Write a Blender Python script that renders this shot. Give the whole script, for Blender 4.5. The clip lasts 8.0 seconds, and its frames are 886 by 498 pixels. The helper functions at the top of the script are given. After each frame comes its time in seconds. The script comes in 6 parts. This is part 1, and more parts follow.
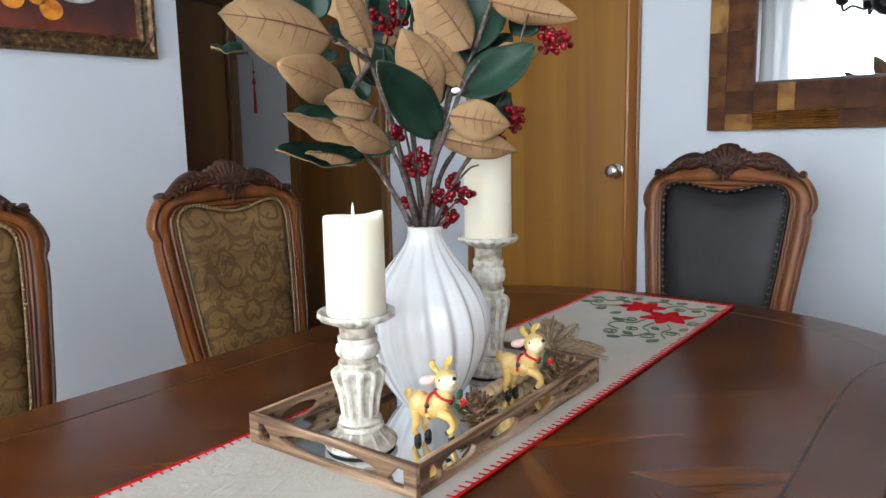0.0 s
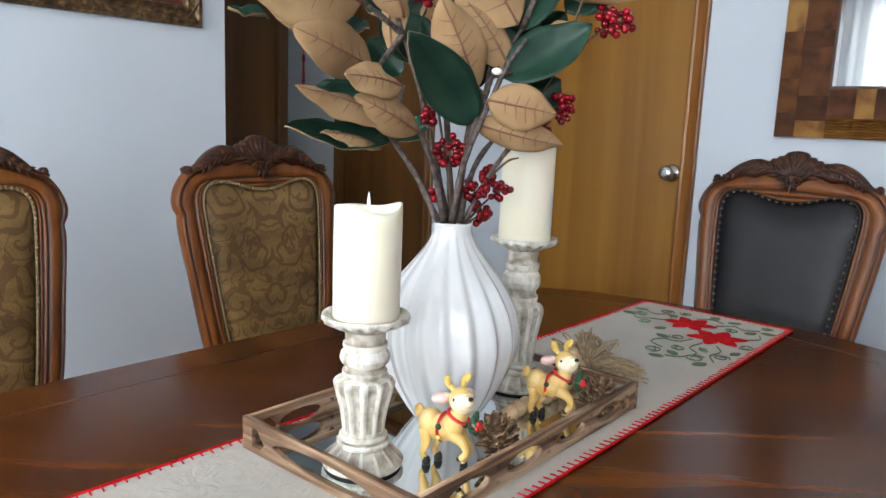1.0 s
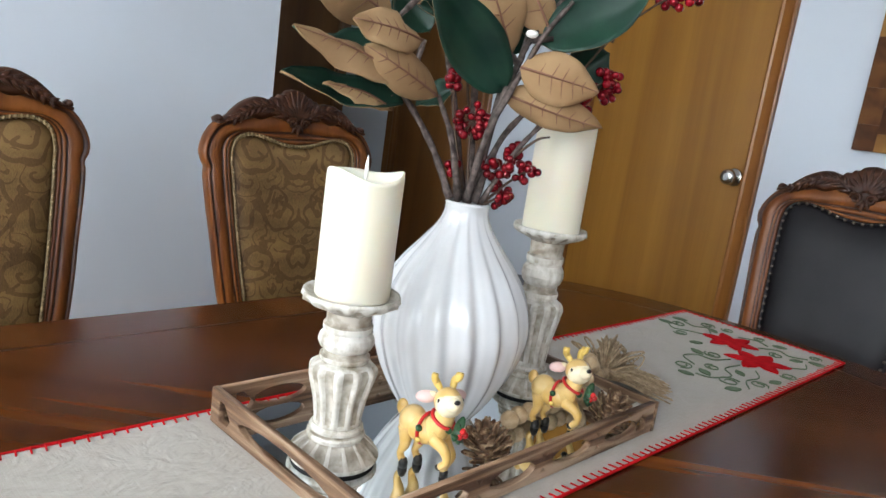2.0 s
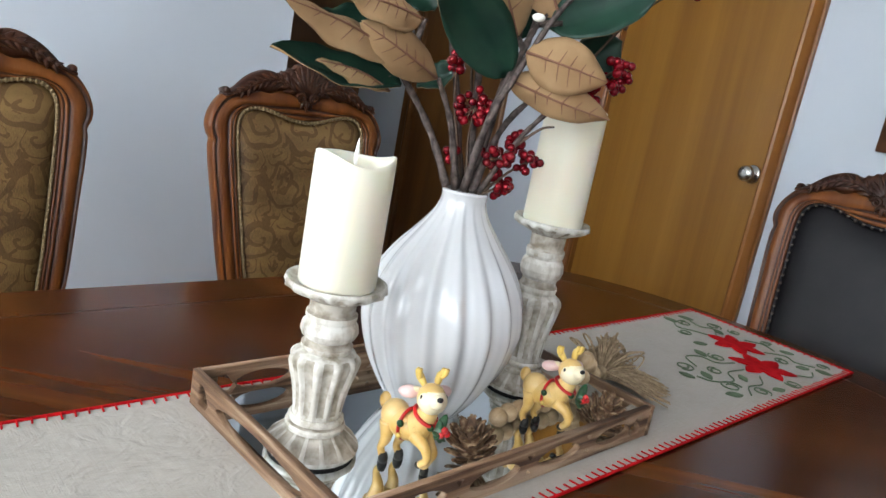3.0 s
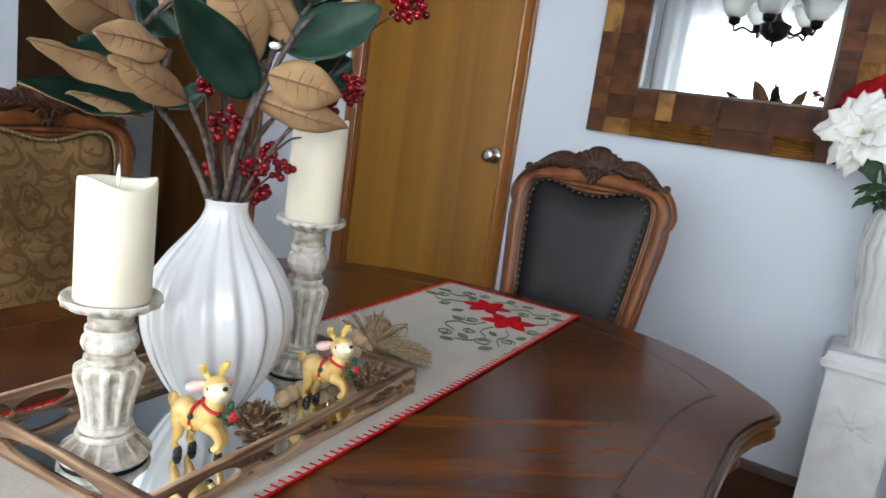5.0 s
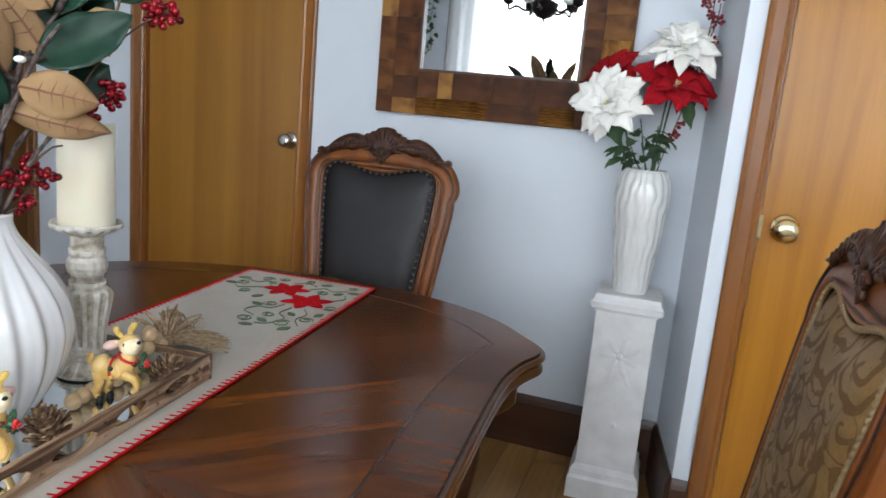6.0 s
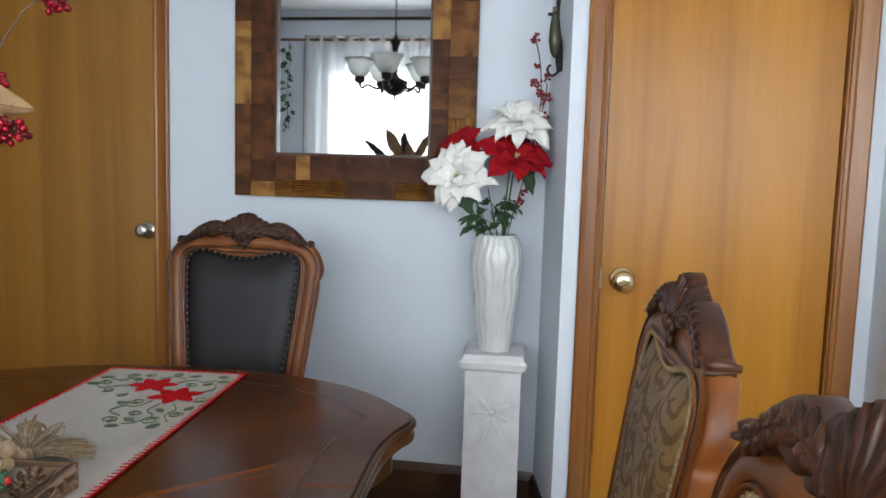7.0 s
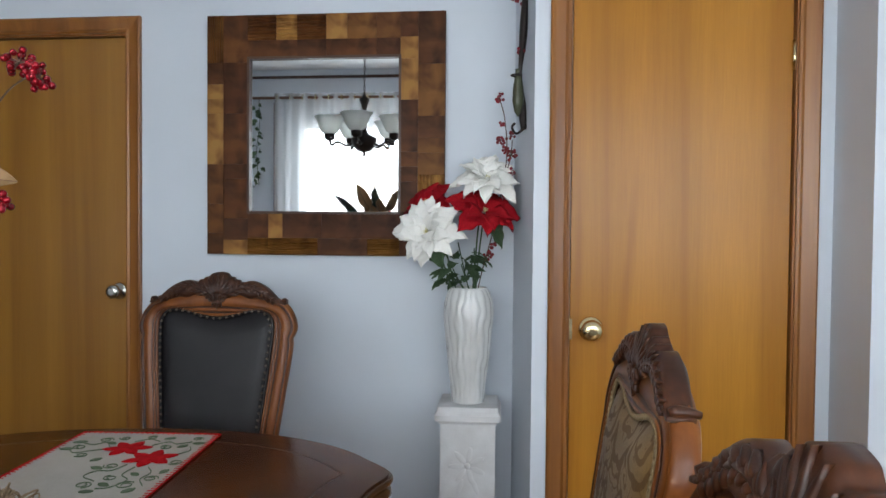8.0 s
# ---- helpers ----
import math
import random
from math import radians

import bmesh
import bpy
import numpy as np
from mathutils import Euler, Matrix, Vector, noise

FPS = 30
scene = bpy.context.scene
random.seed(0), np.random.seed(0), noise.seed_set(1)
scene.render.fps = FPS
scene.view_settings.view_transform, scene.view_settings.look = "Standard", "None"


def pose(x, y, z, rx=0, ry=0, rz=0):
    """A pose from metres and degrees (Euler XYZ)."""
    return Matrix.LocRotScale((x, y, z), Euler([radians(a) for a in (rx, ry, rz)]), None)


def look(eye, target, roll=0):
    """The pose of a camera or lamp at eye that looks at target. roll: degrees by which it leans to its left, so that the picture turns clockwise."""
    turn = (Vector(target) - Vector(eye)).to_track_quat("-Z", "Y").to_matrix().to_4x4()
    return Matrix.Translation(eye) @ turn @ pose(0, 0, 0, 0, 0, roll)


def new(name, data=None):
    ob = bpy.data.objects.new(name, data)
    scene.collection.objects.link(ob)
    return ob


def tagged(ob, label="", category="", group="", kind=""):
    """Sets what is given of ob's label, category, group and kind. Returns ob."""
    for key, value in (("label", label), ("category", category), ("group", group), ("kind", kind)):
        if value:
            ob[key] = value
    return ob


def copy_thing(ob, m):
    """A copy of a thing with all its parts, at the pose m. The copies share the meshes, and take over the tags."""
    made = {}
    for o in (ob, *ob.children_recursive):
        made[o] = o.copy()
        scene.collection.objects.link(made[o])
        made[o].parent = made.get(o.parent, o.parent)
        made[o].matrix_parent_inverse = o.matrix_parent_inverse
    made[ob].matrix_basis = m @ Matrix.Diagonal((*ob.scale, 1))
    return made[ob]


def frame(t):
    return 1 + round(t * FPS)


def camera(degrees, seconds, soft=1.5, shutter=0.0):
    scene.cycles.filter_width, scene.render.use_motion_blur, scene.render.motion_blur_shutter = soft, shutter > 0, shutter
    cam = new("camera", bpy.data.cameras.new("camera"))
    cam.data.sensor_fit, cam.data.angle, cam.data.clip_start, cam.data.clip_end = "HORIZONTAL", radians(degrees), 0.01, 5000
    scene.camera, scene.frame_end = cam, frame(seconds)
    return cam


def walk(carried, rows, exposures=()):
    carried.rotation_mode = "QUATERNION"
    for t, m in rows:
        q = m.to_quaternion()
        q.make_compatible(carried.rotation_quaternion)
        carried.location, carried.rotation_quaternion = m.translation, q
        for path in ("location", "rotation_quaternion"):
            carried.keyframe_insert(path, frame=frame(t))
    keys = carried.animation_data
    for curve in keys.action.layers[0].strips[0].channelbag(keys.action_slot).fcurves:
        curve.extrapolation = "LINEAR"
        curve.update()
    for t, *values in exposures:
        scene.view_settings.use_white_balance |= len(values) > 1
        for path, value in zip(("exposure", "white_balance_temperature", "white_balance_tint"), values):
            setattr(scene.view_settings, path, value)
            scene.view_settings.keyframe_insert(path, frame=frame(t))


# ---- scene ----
cam = camera(63.1, 8.0, shutter=0.2)
PATH = [
    (0, (0.5, 0.297, 1.177), (-0.817, 1.771, 0.877), -1.1),
    (0.5, (0.481, 0.336, 1.176), (-0.876, 1.766, 0.838), -0.8),
    (1, (0.437, 0.398, 1.174), (-0.964, 1.786, 0.842), 2.4),
    (1.5, (0.413, 0.459, 1.164), (-1.043, 1.785, 0.81), 5.7),
    (3, (0.388, 0.544, 1.171), (-1.106, 1.792, 0.711), 10.8),
    (3.5, (0.391, 0.531, 1.195), (-1.088, 1.832, 0.847), 10.9),
    (4, (0.397, 0.524, 1.195), (-0.91, 2.008, 0.898), 10.0),
    (4.2, (0.399, 0.52, 1.192), (-0.824, 2.066, 0.853), 9.3),
    (5.3, (0.529, 0.45, 1.209), (-0.423, 2.165, 0.818), 7.1),
    (5.5, (0.555, 0.439, 1.213), (-0.287, 2.21, 0.822), 6.3),
    (6, (0.594, 0.412, 1.236), (-0.02, 2.274, 0.843), 5.2),
    (6.5, (0.616, 0.371, 1.257), (0.162, 2.297, 0.969), 3.5),
    (7, (0.638, 0.336, 1.274), (0.345, 2.305, 1.08), 1.7),
    (7.5, (0.636, 0.314, 1.283), (0.405, 2.297, 1.162), 0.9),
    (8, (0.643, 0.29, 1.289), (0.425, 2.277, 1.236), 0.5),
]
walk(cam, [(t, look(eye, target, roll)) for t, eye, target, roll in PATH],
     exposures=[(0.0, 0.10), (1.5, 0.10), (3.0, 0.0), (4.2, 0.0), (5.5, 0.06), (6.5, 0.04), (7.2, -0.14), (8.0, -0.33)])

# ---- world, light, exposure ----
world = bpy.data.worlds.new("sky")
scene.world = world
world.use_nodes = True
wn = world.node_tree
sky = wn.nodes.new("ShaderNodeTexSky")
sky.sky_type = "NISHITA"
sky.sun_disc = False
sky.sun_elevation, sky.sun_rotation = radians(40), radians(200)
wn.links.new(sky.outputs[0], wn.nodes["Background"].inputs[0])
wn.nodes["Background"].inputs[1].default_value = 0.12


def area_lamp(name, m, sx, sy, watts, colour):
    data = bpy.data.lights.new(name, "AREA")
    data.shape, data.size, data.size_y = "RECTANGLE", sx, sy
    data.energy, data.color = watts, colour
    ob = new(name, data)
    ob.matrix_world = m
    return tagged(ob, "daylight from the overcast sky in the window opening", "daylight", kind="structure")


# ---- materials ----
def mat(name, colour, rough=0.5, metal=0.0, **more):
    m = bpy.data.materials.new(name)
    m.use_nodes = True
    b = m.node_tree.nodes["Principled BSDF"]
    b.inputs["Base Color"].default_value = (*colour, 1)
    b.inputs["Roughness"].default_value = rough
    b.inputs["Metallic"].default_value = metal
    for key, value in more.items():
        b.inputs[key.replace("_", " ")].default_value = value
    return m


def node(m, kind, **values):
    n = m.node_tree.nodes.new(kind)
    for key, value in values.items():
        if key in n.inputs:
            n.inputs[key].default_value = value
    return n


def link(m, a, b):
    m.node_tree.links.new(a, b)


def bsdf(m):
    return m.node_tree.nodes["Principled BSDF"]


def coords(m, scale=(1, 1, 1), rot=(0, 0, 0), source="Object"):
    tc = node(m, "ShaderNodeTexCoord")
    mp = node(m, "ShaderNodeMapping")
    mp.inputs["Scale"].default_value = scale
    mp.inputs["Rotation"].default_value = [radians(a) for a in rot]
    link(m, tc.outputs[source], mp.inputs[0])
    return mp.outputs[0]


def ramp(m, value, stops):
    r = node(m, "ShaderNodeValToRGB")
    e = r.color_ramp.elements
    while len(e) < len(stops):
        e.new(0.5)
    for el, (p, c) in zip(e, stops):
        el.position, el.color = p, (*c, 1)
    link(m, value, r.inputs[0])
    return r.outputs[0]


def noise_tex(m, vec, scale, detail=4.0, rough=0.5, distort=0.0):
    n = node(m, "ShaderNodeTexNoise")
    n.inputs["Scale"].default_value = scale
    n.inputs["Detail"].default_value = detail
    n.inputs["Roughness"].default_value = rough
    n.inputs["Distortion"].default_value = distort
    link(m, vec, n.inputs["Vector"])
    return n.outputs["Fac"]


def blend(m, fac, a, b, kind="MIX"):
    n = node(m, "ShaderNodeMix")
    n.data_type, n.blend_type = "RGBA", kind
    for sock, v in ((n.inputs[0], fac), (n.inputs[6], a), (n.inputs[7], b)):
        if isinstance(v, (int, float)):
            sock.default_value = v
        elif isinstance(v, tuple):
            sock.default_value = (*v, 1)
        else:
            link(m, v, sock)
    return n.outputs[2]


def calc(m, op, a, b=0.0):
    n = node(m, "ShaderNodeMath")
    n.operation = op
    for sock, v in ((n.inputs[0], a), (n.inputs[1], b)):
        if isinstance(v, (int, float)):
            sock.default_value = v
        else:
            link(m, v, sock)
    return n.outputs[0]


def bump(m, height, strength=0.2, distance=0.002):
    n = node(m, "ShaderNodeBump")
    n.inputs["Strength"].default_value = strength
    n.inputs["Distance"].default_value = distance
    link(m, height, n.inputs["Height"])
    link(m, n.outputs[0], bsdf(m).inputs["Normal"])


def paint(name, colour, rough=0.6, vary=0.06, grain=180.0):
    """Painted plaster: faint roller grain and slow unevenness."""
    m = mat(name, colour, rough)
    v = coords(m)
    big = noise_tex(m, v, 1.3, 3)
    dark = tuple(c * (1 - vary) for c in colour)
    light = tuple(min(1, c * (1 + vary * 0.5)) for c in colour)
    link(m, ramp(m, big, [(0.3, dark), (0.7, light)]), bsdf(m).inputs["Base Color"])
    bump(m, noise_tex(m, v, grain, 3), 0.12, 0.001)
    return m


def wood(name, dark, mid, light, axis="Z", scale=6.0, rough=0.35, stretch=0.06, contrast=(0.3, 0.5, 0.7),
         rot=(0, 0, 0), grain=0.15, coat=0.0, pores=0.35, lines=0.0, pitch=9.0):
    """Wood with figure and pores drawn out along one axis."""
    m = mat(name, mid, rough, Coat_Weight=coat, Coat_Roughness=0.12)
    s = [1.0, 1.0, 1.0]
    s["XYZ".index(axis)] = stretch
    if rot != (0, 0, 0):
        mp0 = coords(m, rot=rot)
        mp = node(m, "ShaderNodeMapping")
        mp.inputs["Scale"].default_value = s
        link(m, mp0, mp.inputs[0])
        v = mp.outputs[0]
    else:
        v = coords(m, tuple(s))
    info = node(m, "ShaderNodeObjectInfo")
    shift = node(m, "ShaderNodeVectorMath")
    shift.operation = "ADD"
    link(m, v, shift.inputs[0])
    link(m, info.outputs["Random"], shift.inputs[1])
    v = shift.outputs[0]
    figure = noise_tex(m, v, scale, 5, 0.55, 0.6)
    c = ramp(m, figure, list(zip(contrast, (dark, mid, light))))
    fine = noise_tex(m, v, scale * 22, 3, 0.6)
    c = blend(m, calc(m, "MULTIPLY", calc(m, "SUBTRACT", 1.0, fine), pores), c, dark)
    if lines:
        # growth rings cut along the board
        w = node(m, "ShaderNodeTexWave", Scale=pitch, Distortion=14.0, Detail=3.0)
        w.inputs["Detail Scale"].default_value = 0.35
        w.bands_direction = "X" if axis != "X" else "Y"
        link(m, v, w.inputs["Vector"])
        ring = ramp(m, w.outputs["Fac"], [(0.0, (1, 1, 1)), (0.55, (0.3, 0.3, 0.3)), (0.9, (0, 0, 0))])
        c = blend(m, calc(m, "MULTIPLY", ring, lines), c, dark)
    link(m, c, bsdf(m).inputs["Base Color"])
    bump(m, fine, grain, 0.0008)
    return m


WALL = paint("wall_paint", (0.62, 0.665, 0.72), 0.55)
CEIL = paint("ceiling_paint", (0.66, 0.67, 0.68), 0.7)
DOORWOOD = wood("varnished_door_veneer", (0.19, 0.066, 0.007), (0.43, 0.180, 0.015), (0.54, 0.245, 0.024), "Z", 9.0, 0.30, 0.035, (0.22, 0.5, 0.78), coat=0.0, pores=0.40, lines=0.26, pitch=1.4)
bsdf(DOORWOOD).inputs["Specular IOR Level"].default_value = 0.3
CASING = wood("varnished_casing_wood", (0.15, 0.050, 0.009), (0.26, 0.095, 0.017), (0.36, 0.145, 0.026), "Z", 9, 0.35, 0.05, coat=0.1)
FLOORWOOD = wood("oak_floor_wood", (0.20, 0.09, 0.025), (0.33, 0.17, 0.05), (0.42, 0.23, 0.08), "Y", 9, 0.28, 0.08, coat=0.2, lines=0.3, pitch=14.0)
SKIRT = wood("dark_baseboard_wood", (0.035, 0.014, 0.007), (0.06, 0.024, 0.011), (0.09, 0.038, 0.018), "X", 9, 0.35, 0.06)
CHAIRWOOD = wood("carved_walnut", (0.085, 0.022, 0.0045), (0.185, 0.056, 0.0105), (0.27, 0.094, 0.019), "Z", 14, 0.36, 0.15, coat=0.0, pores=0.3)
bsdf(CHAIRWOOD).inputs["Specular IOR Level"].default_value = 0.35
CARVED = wood("dark_carved_walnut", (0.024, 0.0075, 0.003), (0.054, 0.0165, 0.006), (0.095, 0.030, 0.010), "X", 30, 0.36, 0.3, coat=0.0)
bsdf(CARVED).inputs["Specular IOR Level"].default_value = 0.38
# DOORWOOD again, darker and browner: door_1's weaker light is put into the colour
DOORWOOD_DIM = wood("dimmed_door_veneer", (0.18, 0.072, 0.009), (0.32, 0.145, 0.020), (0.40, 0.19, 0.031), "Z", 9.0, 0.34, 0.035, (0.2, 0.5, 0.8), coat=0.08, pores=0.35, lines=0.18, pitch=1.4)
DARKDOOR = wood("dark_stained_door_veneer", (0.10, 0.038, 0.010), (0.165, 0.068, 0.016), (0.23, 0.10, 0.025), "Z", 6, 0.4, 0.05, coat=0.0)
STEEL = mat("satin_nickel", (0.62, 0.60, 0.56), 0.22, 1.0)
BRASS = mat("polished_brass", (0.86, 0.72, 0.42), 0.14, 1.0)


# ---- mesh helpers ----
def finish(ob, smooth=True):
    if smooth:
        for p in ob.data.polygons:
            p.use_smooth = True
    return ob


def part(name, bm, material, parent=None, label="", smooth=False, keep=False):
    """Links a bmesh as one mesh object under a thing or a part."""
    me = bpy.data.meshes.new(name)
    if not keep:
        bmesh.ops.recalc_face_normals(bm, faces=bm.faces)
    bm.to_mesh(me)
    bm.free()
    for mm in (material if isinstance(material, (list, tuple)) else [material]):
        me.materials.append(mm)
    ob = new(name, me)
    ob.parent = parent
    if label:
        ob["label"] = label
    return finish(ob, smooth)


def thing(name, m, label, category, group="", kind=""):
    ob = new(name)
    ob.empty_display_size = 0.05
    ob.matrix_world = m
    return tagged(ob, label, category, group, kind)


def box(bm, lo, hi, bevel=0.0, segs=2, mi=0):
    r = bmesh.ops.create_cube(bm, size=1.0)
    vs = r["verts"]
    for v in vs:
        v.co = Vector([lo[i] + (hi[i] - lo[i]) * (v.co[i] + 0.5) for i in range(3)])
    faces = {f for v in vs for f in v.link_faces}
    for f in faces:
        f.material_index = mi
    if bevel:
        es = list({e for v in vs for e in v.link_edges})
        bmesh.ops.bevel(bm, geom=es, offset=bevel, segments=segs, affect="EDGES", profile=0.7)
    return bm


def boxes(*rows, bevel=0.0):
    bm = bmesh.new()
    for lo, hi in rows:
        box(bm, lo, hi, bevel)
    return bm


def skin(bm, rings, close_ring=True, caps=True, mi=0):
    """Quads between rings of equal length."""
    vs = [[bm.verts.new(p) for p in ring] for ring in rings]
    n = len(vs[0])
    for a, b in zip(vs, vs[1:]):
        for i in range(n if close_ring else n - 1):
            f = bm.faces.new((a[i], a[(i + 1) % n], b[(i + 1) % n], b[i]))
            f.material_index = mi
    if caps and close_ring:
        bm.faces.new(vs[0][::-1]).material_index = mi
        bm.faces.new(vs[-1]).material_index = mi
    return bm


def lathe(profile, n=48, shape=None, bm=None, mi=0, at=(0, 0, 0), caps=True):
    """Turns (radius, height) rows; shape(radius, height, angle) may flute it."""
    bm = bm or bmesh.new()
    rings = []
    for r, z in profile:
        ring = []
        for i in range(n):
            a = 2 * math.pi * i / n
            q = shape(r, z, a) if shape else r
            ring.append((at[0] + q * math.cos(a), at[1] + q * math.sin(a), at[2] + z))
        rings.append(ring)
    return skin(bm, rings, True, caps, mi)


def tube(points, radii, n=8, bm=None, mi=0):
    """A tapered tube along points."""
    bm = bm or bmesh.new()
    pts = [Vector(p) for p in points]
    if isinstance(radii, (int, float)):
        radii = [radii] * len(pts)
    rings, side = [], None
    for i, p in enumerate(pts):
        d = (pts[min(i + 1, len(pts) - 1)] - pts[max(i - 1, 0)]).normalized()
        if side is None:
            side = d.orthogonal().normalized()
        side = (side - d * side.dot(d)).normalized()
        up = d.cross(side)
        rings.append([p + radii[i] * (math.cos(2 * math.pi * k / n) * side + math.sin(2 * math.pi * k / n) * up) for k in range(n)])
    return skin(bm, rings, True, True, mi)


def ball(bm, at, r, u=10, v=7, scale=(1, 1, 1), mi=0, m=None):
    made = bmesh.ops.create_uvsphere(bm, u_segments=u, v_segments=v, radius=r)["verts"]
    for q in made:
        q.co = Vector([q.co[i] * scale[i] for i in range(3)])
        if m is not None:
            q.co = m @ q.co
        q.co += Vector(at)
        for f in q.link_faces:
            f.material_index = mi
    return bm


def spline(points, n=12):
    """Catmull-Rom through points."""
    p = [Vector(q) for q in points]
    p = [2 * p[0] - p[1]] + p + [2 * p[-1] - p[-2]]
    out = []
    for i in range(1, len(p) - 2):
        for k in range(n):
            t = k / n
            out.append(0.5 * (2 * p[i] + (p[i + 1] - p[i - 1]) * t + (2 * p[i - 1] - 5 * p[i] + 4 * p[i + 1] - p[i + 2]) * t * t
                              + (3 * p[i] - p[i - 1] - 3 * p[i + 1] + p[i + 2]) * t ** 3))
    out.append(p[-2])
    return out


def plate(name, loops, depth, material, parent=None, label="", bevel=0.0):
    """A flat plate in the local xy plane with holes: closed loops of (x, y), thickness depth each way."""
    cu = bpy.data.curves.new(name, "CURVE")
    cu.dimensions, cu.fill_mode = "2D", "BOTH"
    cu.extrude, cu.bevel_depth, cu.bevel_resolution = depth, bevel, 1
    for loop in loops:
        s = cu.splines.new("POLY")
        s.points.add(len(loop) - 1)
        for q, xy in zip(s.points, loop):
            q.co = (xy[0], xy[1], 0, 1)
        s.use_cyclic_u = True
    tmp = bpy.data.objects.new(name, cu)
    scene.collection.objects.link(tmp)
    dg = bpy.context.evaluated_depsgraph_get()
    me = bpy.data.meshes.new_from_object(tmp.evaluated_get(dg))
    bpy.data.objects.remove(tmp)
    bpy.data.curves.remove(cu)
    me.name = name
    me.materials.clear()
    me.materials.append(material)
    ob = new(name, me)
    ob.parent = parent
    if label:
        ob["label"] = label
    return ob


def structure(name, bm, material, label, category):
    return tagged(part(name, bm, material), label, category, kind="structure")


# ---- the room ----
NORTH, CEILING, SOUTH, EAST, WEST = 2.95, 2.78, -1.05, 2.9, -3.585
T = 0.12
LD = (-1.625, -0.895)     # door leaf beside the mirror
HD = (-3.00, -2.30)      # hall door leaf
RD, RY = (0.793, 1.445), 2.55    # door by the flower column, on the wall that stands forward
DOOR_H = 2.03
ALCOVE, ALCOVE_BACK = 0.676, 0.612    # front and back corner of its splayed side wall


def wall_with_holes(name, a, b, holes, depth, face, label):
    """A wall along x from a to b, its room face at y = face; holes are (x0, x1, z0, z1)."""
    bm = bmesh.new()
    x = a
    for x0, x1, z0, z1 in holes:
        box(bm, (x, face, 0), (x0, face + depth, CEILING))
        if z0 > 0:
            box(bm, (x0, face, 0), (x1, face + depth, z0))
        box(bm, (x0, face, z1), (x1, face + depth, CEILING))
        x = x1
    box(bm, (x, face, 0), (b, face + depth, CEILING))
    return structure(name, bm, WALL, label, "wall")


wall_with_holes("wall_north", WEST - T, ALCOVE_BACK, [(HD[0] - 0.03, HD[1] + 0.03, 0, DOOR_H + 0.03), (LD[0] - 0.03, LD[1] + 0.03, 0, DOOR_H + 0.03)], T, NORTH,
                "pale blue-white painted wall behind the dining table")
wall_with_holes("wall_north_forward", ALCOVE, 1.56, [(RD[0] - 0.03, RD[1] + 0.03, 0, DOOR_H + 0.03)], T, RY, "pale blue-white wall round the brass-knobbed door")
splay = [(ALCOVE, RY + T), (ALCOVE, RY + 0.001), (ALCOVE_BACK, NORTH), (ALCOVE_BACK, NORTH + T), (ALCOVE + T, NORTH + T), (ALCOVE + T, RY + T)]
structure("wall_alcove_side", skin(bmesh.new(), [[(x, y, 0) for x, y in splay], [(x, y, CEILING) for x, y in splay]]), WALL, "pale blue-white side wall of the alcove", "wall")
structure("wall_pier", boxes(((1.56, 2.30, 0), (EAST + T, RY + T, CEILING))), WALL, "pale blue-white wall pier that stands forward", "wall")
structure("wall_west", boxes(((-2.10 - T, SOUTH, 0), (-2.10, 1.735, CEILING))), WALL, "pale blue-white wall with the gilt-framed painting", "wall")
structure("wall_hall_end", boxes(((WEST - T, 1.2, 0), (WEST, 2.508 - 0.39, CEILING)), ((WEST - T, 2.508 + 0.39, 0), (WEST, NORTH, CEILING)), ((WEST - T, 2.508 - 0.39, DOOR_H + 0.03), (WEST, 2.508 + 0.39, CEILING))), WALL, "white end wall of the hall", "wall")
structure("wall_hall_south", boxes(((WEST, 1.2, 0), (-2.10 - T, 1.2 + T, CEILING))), WALL, "white side wall of the hall", "wall")
structure("wall_east", boxes(((EAST, SOUTH, 0), (EAST + T, 2.30, CEILING))), WALL, "pale blue-white plain side wall", "wall")
WIN = (-1.46, 2.76, 0.95, 2.28)
wall_with_holes("wall_south", -2.10 - T, EAST + T, [WIN], -T, SOUTH, "pale wall with the curtained window")
structure("trim_south", boxes(((-2.10, SOUTH, CEILING - 0.085), (EAST, SOUTH + 0.018, CEILING - 0.06))), SKIRT, "dark wooden trim strip under the ceiling", "trim")
structure("ceiling", boxes(((WEST - T, SOUTH - T, CEILING), (EAST + T, NORTH + T, CEILING + 0.1))), CEIL, "white painted ceiling", "ceiling")
structure("floor", boxes(((WEST - T, SOUTH - T, -0.12), (EAST + T, NORTH + T, -0.012))), SKIRT, "dark underlay beneath the oak floor boards", "floor")

area_lamp("window_daylight", pose((WIN[0] + WIN[1]) / 2, SOUTH - 0.125, (WIN[2] + WIN[3]) / 2, -90, 0, 0) @ pose(0, 0, 0, 180, 0, 0), WIN[1] - WIN[0], WIN[3] - WIN[2], 101, (0.86, 0.93, 1.0))


